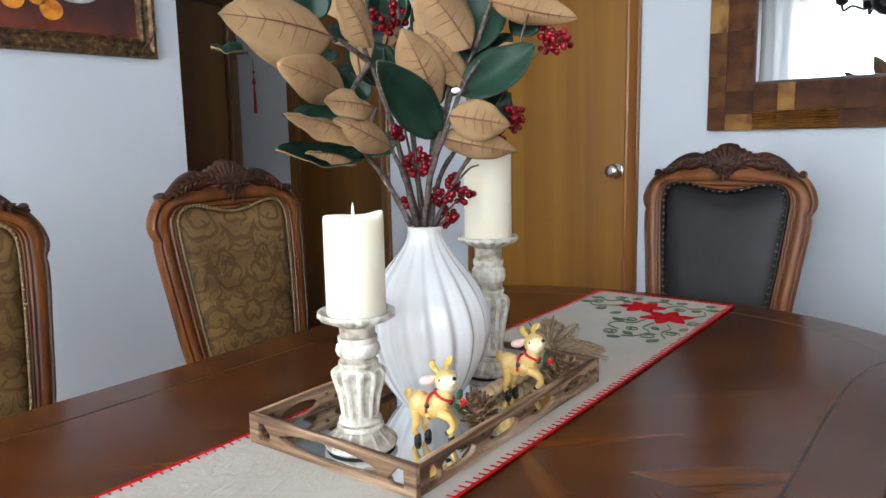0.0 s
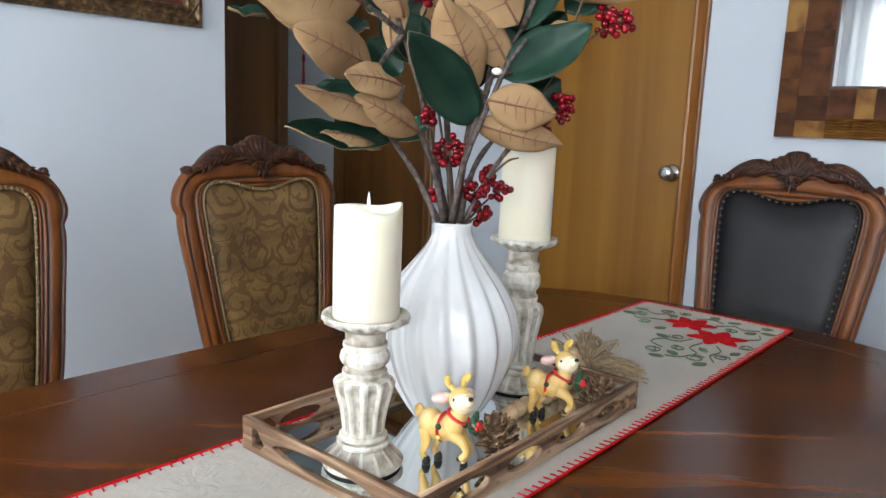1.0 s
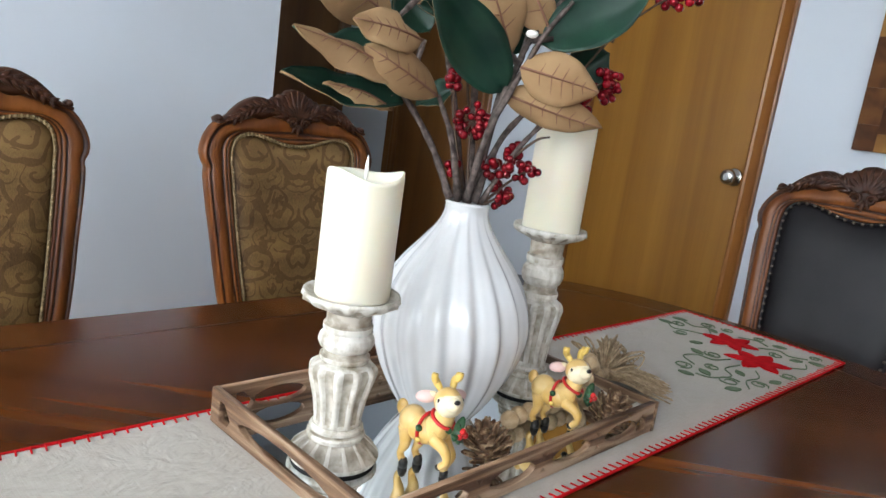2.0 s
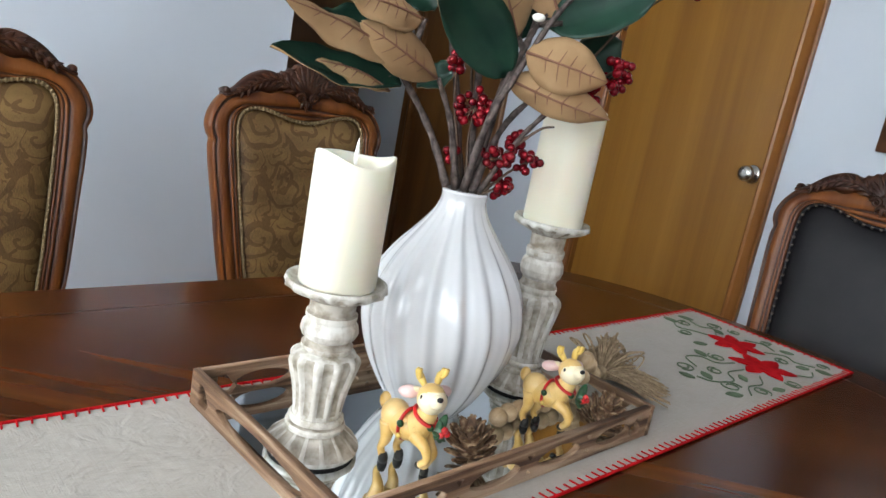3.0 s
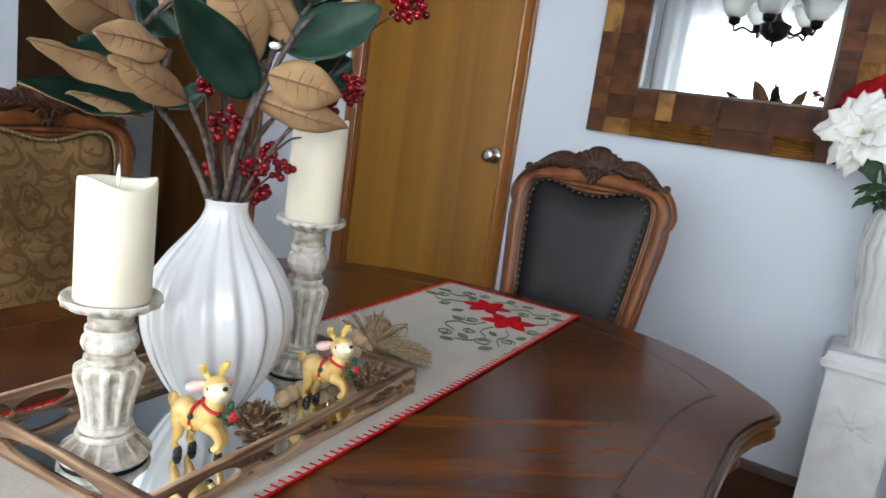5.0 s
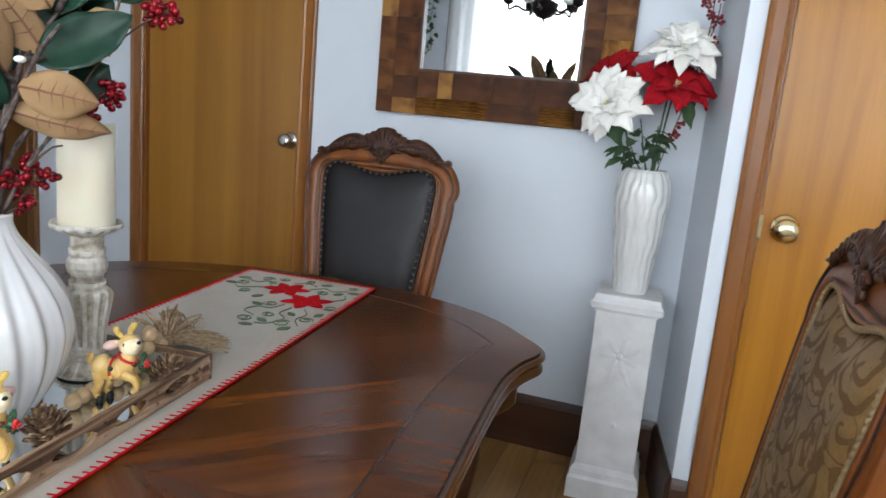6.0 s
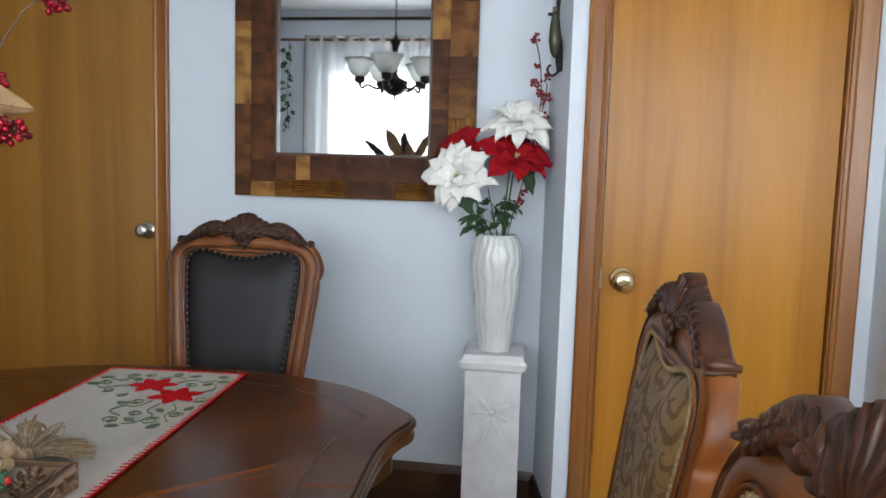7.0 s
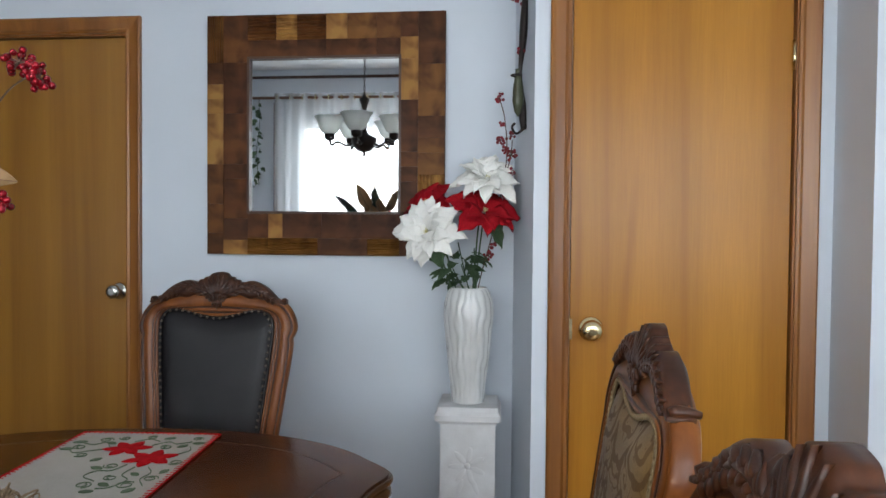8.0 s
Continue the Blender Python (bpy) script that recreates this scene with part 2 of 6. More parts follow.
def door(name, x0, x1, face, knob_x, metal, label, knob=True, kz=1.0, leaf_wood=None, trim_wood=None):
    """A flush door with jambs, a moulded casing and a round knob, on a wall facing -y."""
    d = thing(name, pose((x0 + x1) / 2, face, 0), label, "door", kind="structure")
    w = (x1 - x0) / 2
    leaf_wood, trim_wood = leaf_wood or DOORWOOD, trim_wood or CASING
    part("leaf", box(bmesh.new(), (-w, 0.020, 0.01), (w, 0.058, DOOR_H - 0.004), 0.002), leaf_wood, d)
    for s, nm in ((-1, "jamb"), (1, "jamb")):
        xs = sorted((s * (w + 0.003), s * (w + 0.03)))
        part(nm, boxes(((xs[0], 0.0, 0), (xs[1], 0.11, DOOR_H + 0.028))), trim_wood, d)
    part("head_jamb", boxes(((-w - 0.003, 0, DOOR_H), (w + 0.003, 0.11, DOOR_H + 0.028))), trim_wood, d)
    c0, c1 = w + 0.008, w + 0.070
    prof = [(c0, 0.0), (c0, -0.010), (c0 + 0.008, -0.014), (c0 + 0.016, -0.010), (c0 + 0.045, -0.016), (c1 - 0.006, -0.020), (c1, -0.016), (c1, 0.0)]
    zt = DOOR_H + 0.008
    for s in (-1, 1):
        rings = [[(s * x, y, z if z == 0 else zt + (x - c0)) for x, y in prof] for z in (0, 1)]
        part("side_casing", skin(bmesh.new(), rings), trim_wood, d)
    rings = [[(s * x, y, zt + (x - c0)) for x, y in prof] for s in (-1, 1)]
    part("head_casing", skin(bmesh.new(), rings), trim_wood, d)
    if knob:
        kp = [(0.0, 0.0), (0.031, 0.0), (0.033, 0.003), (0.029, 0.007), (0.013, 0.010), (0.011, 0.022), (0.014, 0.028), (0.024, 0.034), (0.0285, 0.044), (0.027, 0.054), (0.020, 0.060), (0.010, 0.062), (0.0, 0.0615)]
        k = part("knob", lathe([(max(r, 0.0004), z) for r, z in kp], 32), metal, d, "round metal door knob", True)
        q = 1.18 if metal is BRASS else 1.0
        k.matrix_basis = pose(knob_x - (x0 + x1) / 2, 0.0195, kz, 90) @ Matrix.Diagonal((q, q, q, 1))
        lx = knob_x - (x0 + x1) / 2
        ls = 1 if lx > 0 else -1
        part("strike_plate", boxes(((ls * w - 0.004, 0.018, kz - 0.035), (ls * w + 0.008, 0.0195, kz + 0.03))), metal, d)
    hs = -1 if knob_x > (x0 + x1) / 2 else 1
    for z in (0.25, 1.82):
        bm = tube([(hs * (w + 0.002), 0.014, z - 0.045), (hs * (w + 0.002), 0.014, z + 0.045)], 0.007, 10)
        part("hinge", bm, BRASS if metal is BRASS else STEEL, d, "small metal hinge", True)
    return d


door("door_1", LD[0], LD[1], NORTH, LD[1] - 0.035, STEEL, "closed honey-varnished flush wooden door with a nickel knob", True, 1.038, DOORWOOD_DIM)
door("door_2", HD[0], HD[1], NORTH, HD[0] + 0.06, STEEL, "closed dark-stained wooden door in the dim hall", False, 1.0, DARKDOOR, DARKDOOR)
door("door_3", RD[0], RD[1], RY, RD[0] + 0.065, BRASS, "closed honey-varnished flush wooden door with a polished brass knob", True, 0.985)
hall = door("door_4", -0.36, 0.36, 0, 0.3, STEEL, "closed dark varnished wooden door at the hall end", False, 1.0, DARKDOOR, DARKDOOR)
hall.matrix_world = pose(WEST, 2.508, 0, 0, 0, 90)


def skirting(name, a, b, along="x", face=0.0, side=-1):
    prof = [(0, 0), (0.016, 0), (0.016, 0.17), (0.012, 0.185), (0.006, 0.20), (0, 0.20)]
    rings = []
    for q in (a, b):
        rings.append([((q, face + side * d, z) if along == "x" else (face + side * d, q, z)) for d, z in prof])
    return structure(name, skin(bmesh.new(), rings), SKIRT, "dark brown wooden baseboard along the wall", "baseboard")


skirting("baseboard_1", LD[1] + 0.072, ALCOVE_BACK - 0.002, "x", NORTH)
skirting("baseboard_2", HD[1] + 0.072, LD[0] - 0.072, "x", NORTH)
slope = (ALCOVE_BACK - ALCOVE) / (NORTH - RY)
bm = skin(bmesh.new(), [[(ALCOVE + slope * (y - RY) - d, y, z) for d, z in ((0, 0), (0.016, 0), (0.016, 0.17), (0.012, 0.185), (0.006, 0.20), (0, 0.20))] for y in (RY + 0.002, NORTH - 0.017)])
structure("baseboard_3", bm, SKIRT, "dark brown wooden baseboard along the wall", "baseboard")
skirting("baseboard_4", SOUTH, 1.735, "y", -2.10, 1)
skirting("baseboard_5", ALCOVE, RD[0] - 0.072, "x", RY)

# ---- the dining table ----
TOP = 0.760
TABLE = pose(-0.2, 1.06, 0, 0, 0, 4.7)


def veneer(name, angle):
    m = wood(name, (0.040, 0.0095, 0.0022), (0.090, 0.0240, 0.0050), (0.170, 0.054, 0.0105), "Y", 13, 0.21, 0.075, (0.32, 0.5, 0.74), rot=(0, 0, angle), coat=0.0, grain=0.06, pores=0.45, lines=0.30, pitch=5.0)
    bsdf(m).inputs["Specular IOR Level"].default_value = 0.36
    return m


VENEER = [veneer("table_veneer_a", 48), veneer("table_veneer_b", -48)]
BAND = veneer("table_band_veneer", 90)
TRIMWOOD = wood("table_edge_walnut", (0.024, 0.008, 0.003), (0.048, 0.016, 0.006), (0.08, 0.028, 0.010), "Y", 9, 0.27, 0.1, coat=0.1)
INLAY = mat("dark_inlay_line", (0.018, 0.008, 0.004), 0.3)

quarter = spline([(0.578, 0.0, 0), (0.580, 0.45, 0), (0.598, 0.60, 0), (0.630, 0.69, 0), (0.622, 0.745, 0), (0.580, 0.80, 0), (0.518, 0.872, 0), (0.432, 0.938, 0), (0.31, 0.995, 0), (0.16, 1.030, 0), (0.0, 1.042, 0)], 5)
half = [(p.x, p.y) for p in quarter]
outline = half[:-1] + [(-x, y) for x, y in half[::-1]][:-1] + [(-x, -y) for x, y in half[:-1]] + [(x, -y) for x, y in half[::-1]][:-1]


def inset(loop, d):
    n, out = len(loop), []
    for i in range(n):
        a, b, c = Vector(loop[i - 1]), Vector(loop[i]), Vector(loop[(i + 1) % n])
        t = (c - a).normalized()
        out.append((b.x - t.y * d, b.y + t.x * d))
    return out


table = thing("dining_table", TABLE, "polished dark walnut dining table with crossbanded veneer and shaped ends", "table")
# the moulded edge: a run of steps under the top
edge_prof = [(0.012, -0.006), (0.006, -0.004), (0.001, -0.008), (0.0, -0.014), (0.006, -0.022), (0.010, -0.026), (0.004, -0.034), (0.003, -0.042), (0.014, -0.050), (0.03, -0.054)]
rings = [[(x, y, TOP + z) for x, y in inset(outline, d)] for d, z in edge_prof]
part("tabletop_edge", skin(bmesh.new(), rings), TRIMWOOD, table, smooth=True)


band_out, band_in = inset(outline, 0.012), inset(outline, 0.105)
n4 = len(outline) // 4
for q in range(4):
    idx = [(q * n4 + i) % len(outline) for i in range(n4 + 1)]
    loop = [band_out[i] for i in idx] + [band_in[i] for i in idx[::-1]]
    o = plate("crossband", [loop], 0.003, BAND, table, "crossbanded walnut border")
    o.matrix_basis = pose(0, 0, TOP - 0.003)
field = inset(outline, 0.109)
for q in range(4):
    idx = [(q * n4 + i) % len(outline) for i in range(n4 + 1)]
    o = plate("veneer_panel", [[field[i] for i in idx] + [(0.0, 0.0)]], 0.003, VENEER[q % 2], table)
    o.matrix_basis = pose(0, 0, TOP - 0.003)
o = plate("inlay_line", [band_in, field], 0.0028, INLAY, table, "thin dark inlay line")
o.matrix_basis = pose(0, 0, TOP - 0.003)
core = plate("tabletop_core", [inset(outline, 0.03)], 0.019, TRIMWOOD, table)
core.matrix_basis = pose(0, 0, TOP - 0.028)
# apron with carved corner blocks, and legs
ap = [[(x, y, z) for x, y in inset(outline, d)] for d, z in ((0.05, TOP - 0.047), (0.05, TOP - 0.12), (0.058, TOP - 0.13), (0.08, TOP - 0.13), (0.08, TOP - 0.047))]
part("apron", skin(bmesh.new(), ap, caps=False), TRIMWOOD, table, smooth=False)
for sx in (-1, 1):
    for sy in (-1, 1):
        prof = [(0.055, TOP - 0.05), (0.058, 0.66), (0.05, 0.62), (0.062, 0.58), (0.066, 0.50), (0.048, 0.38), (0.034, 0.22), (0.03, 0.12), (0.038, 0.08), (0.05, 0.05), (0.048, 0.02), (0.03, 0.0)]
        bm = lathe(prof[::-1], 28, lambda r, z, a: r * (1 + (0.05 * math.cos(8 * a) if 0.2 < z < 0.62 else 0)), at=(sx * 0.45, sy * 0.70, 0))
        part("leg", bm, CARVED, table, "turned and carved walnut leg", True)
        bm = bmesh.new()
        for k in range(5):
            ball(bm, (sx * (0.552 - 0.008 * k), sy * (0.735 - 0.008 * k), TOP - 0.068 - 0.016 * k), 0.013 + 0.003 * (k % 2), 10, 7, (0.8, 0.8, 1.2))
        part("corner_carving", bm, CARVED, table, "carved drop on the table corner", True)

# ---- table runner ----
LINEN = mat("runner_linen", (0.50, 0.45, 0.37), 0.95, Specular_IOR_Level=0.15)
v = coords(LINEN)
wv = calc(LINEN, "ADD", noise_tex(LINEN, coords(LINEN, (40, 900, 1)), 1.0, 2), noise_tex(LINEN, coords(LINEN, (900, 40, 1)), 1.0, 2))
link(LINEN, blend(LINEN, 0.25, ramp(LINEN, noise_tex(LINEN, v, 5, 3), [(0.3, (0.40, 0.365, 0.315)), (0.7, (0.49, 0.455, 0.40))]), ramp(LINEN, calc(LINEN, "MULTIPLY", wv, 0.5), [(0.35, (0.34, 0.305, 0.26)), (0.65, (0.57, 0.535, 0.48))])), bsdf(LINEN).inputs["Base Color"])
crease = noise_tex(LINEN, coords(LINEN, (1, 0.6, 1), (0, 0, 25)), 26, 4, 0.6, 1.8)
bump(LINEN, calc(LINEN, "ADD", calc(LINEN, "MULTIPLY", wv, 0.10), crease), 0.55, 0.0055)
REDFELT = mat("red_felt", (0.50, 0.010, 0.014), 0.95, Specular_IOR_Level=0.1)
v = coords(REDFELT)
link(REDFELT, ramp(REDFELT, noise_tex(REDFELT, v, 60, 3), [(0.3, (0.33, 0.003, 0.006)), (0.7, (0.52, 0.007, 0.011))]), bsdf(REDFELT).inputs["Base Color"])
bump(REDFELT, noise_tex(REDFELT, v, 700, 2), 0.3, 0.0006)
GREENYARN = mat("green_embroidery", (0.105, 0.145, 0.082), 0.85)
bump(GREENYARN, noise_tex(GREENYARN, coords(GREENYARN), 900, 2), 0.4, 0.0005)

RU, RW, RV = -0.010, 0.175, 0.972
runner = thing("table_runner", TABLE @ pose(RU, 0, TOP), "cream linen table runner with red stitched edge and poinsettia embroidery", "table runner")
bm = bmesh.new()
NU, NV = 14, 60
grid = []
random.seed(4)
for j in range(NV + 1):
    y = -RV + 2 * RV * j / NV
    row = []
    for i in range(NU + 1):
        x = -RW + 2 * RW * i / NU
        z = 0.0030 + 0.0012 * noise.noise((x * 9, y * 7, 2.0))
        if y < -0.22:
            z += 0.0030 * max(0, noise.noise((x * 14 + y * 4, y * 3, 5.0)))
        row.append((x, y, z))
    grid.append(row)
skin(bm, grid, False)
skin(bm, [[(x, y, 0.0008) for x, y, z in row] for row in grid], False)
part("cloth", bm, LINEN, runner, smooth=True)
# the red blanket-stitch border: a felt rim and stitches across the hem
bm = bmesh.new()
for s in (-1, 1):
    pts = [(s * (RW + 0.001), -RV + 2 * RV * k / 80, 0.0034 + 0.0004 * noise.noise((k * 0.7, s, 0))) for k in range(81)]
    tube(pts, 0.0021, 6, bm)
    tube([(-RW + 2 * RW * k / 20, s * (RV + 0.001), 0.0034) for k in range(21)], 0.0019, 6, bm)
part("border", bm, REDFELT, runner, "red felt edging")
bm = bmesh.new()
step = 0.0135
k = -RV + 0.004
while k < RV:
    for s in (-1, 1):
        a = s * (RW - 0.0105 + 0.0015 * math.sin(k * 800))
        tube([(a, k, 0.0043), (s * (RW + 0.001), k + 0.0015, 0.0046)], 0.0011, 5, bm)
    k += step
k = -RW + 0.004
while k < RW:
    for s in (-1, 1):
        tube([(k, s * (RV - 0.011), 0.0048), (k, s * (RV + 0.001), 0.0052)], 0.0013, 5, bm)
    k += step
part("stitching", bm, REDFELT, runner, "red wool blanket stitches")


def poinsettia_patch(name, x, y, r, turn, n=6):
    loop = []
    for k in range(n):
        a = turn + 2 * math.pi * k / n
        h = math.pi / n
        for da, q in ((-h, 0.46), (-h * 0.62, 0.70), (-h * 0.24, 0.88), (0, 1.0), (h * 0.26, 0.87), (h * 0.64, 0.67)):
            loop.append((x + r * q * math.cos(a + da), y + r * q * math.sin(a + da)))
    o = plate(name, [loop], 0.0010, REDFELT, runner, "red felt poinsettia applique", 0.0004)
    o.matrix_basis = pose(0, 0, 0.0052)


for end in (1, -1):
    for x, y, r, a in ((-0.003, 0.840, 0.056, 0.2), (0.083, 0.770, 0.060, 0.5)):
        poinsettia_patch("poinsettia_applique", end * x, end * y, r, a + (0 if end > 0 else math.pi))
    bm = bmesh.new()

    def vine(points, r=0.0013):
        tube([(end * p.x, end * p.y, 0.0048) for p in spline([(a, b, 0) for a, b in points], 8)], r, 5, bm)

    def curl(x, y, r, a0, turns=1.4, s=1):
        vine([(x + r * (1 - 0.62 * k / 14) * math.cos(a0 + s * turns * 2 * math.pi * k / 14), y + r * (1 - 0.62 * k / 14) * math.sin(a0 + s * turns * 2 * math.pi * k / 14)) for k in range(15)])

    def leaflet(x, y, l, a):
        l *= 0.85
        for k in range(17):
            t = k / 16 - 0.5
            w = 0.24 * l * (1 - (2 * t) ** 2) + 0.001
            p = Vector((x + t * l * math.cos(a), y + t * l * math.sin(a)))
            q = Vector((-math.sin(a), math.cos(a))) * w
            tube([(end * (p.x + q.x), end * (p.y + q.y), 0.0046), (end * (p.x - q.x), end * (p.y - q.y), 0.0046)], 0.0016, 5, bm)

    vine([(-0.05, 0.85), (-0.075, 0.885), (-0.095, 0.865), (-0.125, 0.875)])
    vine([(-0.055, 0.83), (-0.085, 0.815), (-0.11, 0.80), (-0.135, 0.825)])
    vine([(0.05, 0.725), (0.035, 0.685), (0.005, 0.68), (-0.005, 0.645), (0.03, 0.62)])
    vine([(0.075, 0.71), (0.07, 0.66), (0.095, 0.63), (0.08, 0.585), (0.055, 0.575)])
    vine([(0.105, 0.71), (0.125, 0.675), (0.12, 0.635), (0.14, 0.60)])
    vine([(0.045, 0.865), (0.075, 0.895), (0.10, 0.88), (0.13, 0.90)])
    vine([(0.13, 0.80), (0.15, 0.83), (0.14, 0.86)])
    vine([(-0.01, 0.895), (0.02, 0.915), (0.05, 0.90)])
    for c in ((-0.085, 0.905, 0.017, 0), (-0.120, 0.845, 0.016, 2), (-0.085, 0.785, 0.015, 4), (0.105, 0.600, 0.020, 1), (0.020, 0.715, 0.017, 3), (0.020, 0.595, 0.018, 5), (0.140, 0.640, 0.016, 0),
              (0.085, 0.855, 0.015, 2), (0.135, 0.925, 0.013, 0), (0.02, 0.930, 0.013, 1), (0.150, 0.745, 0.016, 4), (-0.045, 0.920, 0.014, 3), (0.055, 0.64, 0.015, 2)):
        curl(*c)
    for l in ((-0.140, 0.885, 0.036, 0.3), (-0.060, 0.880, 0.030, -0.4), (-0.145, 0.830, 0.034, 0.1), (0.065, 0.925, 0.030, 0.5), (0.150, 0.890, 0.032, 0.2), (0.120, 0.865, 0.028, 0.8),
              (-0.005, 0.700, 0.034, -0.3), (0.060, 0.600, 0.034, -0.5), (0.045, 0.560, 0.030, 0.2), (0.125, 0.570, 0.034, 1.0), (0.150, 0.685, 0.030, 1.2), (-0.035, 0.755, 0.030, 0.9), (0.095, 0.665, 0.028, -0.6)):
        leaflet(*l)
    part("vine_embroidery", bm, GREENYARN, runner, "green embroidered vines and leaves")

# ---- dining chairs ----
LEATHER = mat("dark_brown_leather", (0.022, 0.018, 0.019), 0.44, Specular_IOR_Level=0.30)
v = coords(LEATHER)
link(LEATHER, ramp(LEATHER, noise_tex(LEATHER, v, 9, 4), [(0.3, (0.011, 0.0095, 0.0105)), (0.7, (0.018, 0.016, 0.0175))]), bsdf(LEATHER).inputs["Base Color"])
bump(LEATHER, noise_tex(LEATHER, v, 420, 4, 0.6), 0.35, 0.0008)

BROCADE = mat("gold_brocade", (0.16, 0.11, 0.045), 0.6, Specular_IOR_Level=0.3)
tc = node(BROCADE, "ShaderNodeTexCoord")
sep = node(BROCADE, "ShaderNodeSeparateXYZ")
link(BROCADE, tc.outputs["Object"], sep.inputs[0])


def bro(op, a, b=0.0):
    return calc(BROCADE, op, a, b)


# mirrored rows of scrolls, every other row shifted and turned the other way
across = bro("ABSOLUTE", sep.outputs[0])
upward = sep.outputs[2]
flat = node(BROCADE, "ShaderNodeCombineXYZ")
link(BROCADE, across, flat.inputs[0])
link(BROCADE, upward, flat.inputs[2])
drift = node(BROCADE, "ShaderNodeTexNoise", Scale=16.0, Detail=1.0)
link(BROCADE, flat.outputs[0], drift.inputs["Vector"])
split = node(BROCADE, "ShaderNodeSeparateColor")
link(BROCADE, drift.outputs["Color"], split.inputs[0])
across = bro("ADD", across, bro("MULTIPLY", bro("SUBTRACT", split.outputs[0], 0.5), 0.045))
upward = bro("ADD", upward, bro("MULTIPLY", bro("SUBTRACT", split.outputs[1], 0.5), 0.060))


def scrolls(px, pz, shift, pitch, reach, width):
    up = bro("ADD", bro("DIVIDE", upward, pz), shift)
    odd = bro("MODULO", bro("FLOOR", up), 2.0)
    u = bro("MULTIPLY", bro("SUBTRACT", bro("FRACT", bro("ADD", bro("DIVIDE", across, px), bro("MULTIPLY", odd, 0.5))), 0.5), px)
    w = bro("MULTIPLY", bro("SUBTRACT", bro("FRACT", up), 0.5), pz)
    r = bro("SQRT", bro("ADD", bro("MULTIPLY", u, u), bro("MULTIPLY", w, w)))
    turn = bro("ARCTAN2", w, bro("MULTIPLY", u, bro("SUBTRACT", 1.0, bro("MULTIPLY", odd, 2.0))))
    wave = bro("SINE", bro("ADD", turn, bro("MULTIPLY", r, 6.2832 / pitch)))
    inside_it = bro("LESS_THAN", bro("ADD", r, bro("MULTIPLY", turn, 0.004)), reach)
    return bro("MULTIPLY", bro("SUBTRACT", wave, width), inside_it)


big = scrolls(0.118, 0.132, 0.0, 0.034, 0.056, 0.30)
small = scrolls(0.072, 0.132, 0.5, 0.022, 0.027, 0.40)
# trailing leaves between the scrolls
strap = node(BROCADE, "ShaderNodeTexNoise", Scale=21.0, Detail=1.5, Distortion=1.6)
link(BROCADE, flat.outputs[0], strap.inputs["Vector"])
leafy = bro("MULTIPLY", bro("SUBTRACT", strap.outputs["Fac"], 0.55), 5.0)
scroll = bro("MAXIMUM", bro("MAXIMUM", big, small), leafy)
fill = bro("GREATER_THAN", scroll, 0.22)
rim = bro("SUBTRACT", bro("GREATER_THAN", scroll, 0.02), fill)
thread = noise_tex(BROCADE, coords(BROCADE, (900, 900, 60)), 1.0, 2)
# the cloth's sheen, painted into the colours as soft level bands
sheen = noise_tex(BROCADE, coords(BROCADE, (4, 4, 16)), 1.0, 2)
thread_and_sheen = bro("ADD", bro("MULTIPLY", thread, 0.4), bro("MULTIPLY", sheen, 0.6))
ground = ramp(BROCADE, thread_and_sheen, [(0.36, (0.100, 0.054, 0.017)), (0.62, (0.235, 0.140, 0.050))])
figure = ramp(BROCADE, thread_and_sheen, [(0.34, (0.066, 0.033, 0.011)), (0.64, (0.150, 0.080, 0.027))])
edge = ramp(BROCADE, thread_and_sheen, [(0.34, (0.110, 0.052, 0.017)), (0.64, (0.24, 0.140, 0.052))])
link(BROCADE, blend(BROCADE, rim, blend(BROCADE, fill, ground, figure), edge), bsdf(BROCADE).inputs["Base Color"])
link(BROCADE, bro("ADD", 0.44, bro("MULTIPLY", fill, 0.2)), bsdf(BROCADE).inputs["Roughness"])
bump(BROCADE, bro("ADD", fill, thread), 0.25, 0.0008)
GIMP = mat("gold_gimp_braid", (0.24, 0.165, 0.08), 0.45, 0.3)
NAIL = mat("antique_brass_nail", (0.21, 0.175, 0.145), 0.38, 1.0)

RAKE = math.tan(radians(9))
OUT = spline([(0.168, 0.40, 0), (0.182, 0.52, 0), (0.206, 0.66, 0), (0.222, 0.79, 0), (0.234, 0.885, 0), (0.2375, 0.930, 0), (0.236, 0.948, 0), (0.2445, 0.966, 0), (0.247, 0.988, 0), (0.238, 1.018, 0), (0.219, 1.046, 0), (0.198, 1.060, 0), (0.165, 1.076, 0), (0.10, 1.094, 0), (0.0, 1.104, 0)], 6)
INN = spline([(0.122, 0.47, 0), (0.134, 0.54, 0), (0.152, 0.65, 0), (0.168, 0.79, 0), (0.178, 0.90, 0), (0.182, 0.955, 0), (0.183, 0.980, 0), (0.180, 1.004, 0), (0.169, 1.023, 0), (0.150, 1.034, 0), (0.120, 1.036, 0), (0.085, 1.029, 0), (0.055, 1.020, 0), (0.025, 1.014, 0), (0.0, 1.012, 0)], 6)


def both(half):
    h = [(p.x, p.y) for p in half]
    return h + [(-x, z) for x, z in h[-2::-1]]


def back_y(z):
    return -(z - 0.45) * RAKE


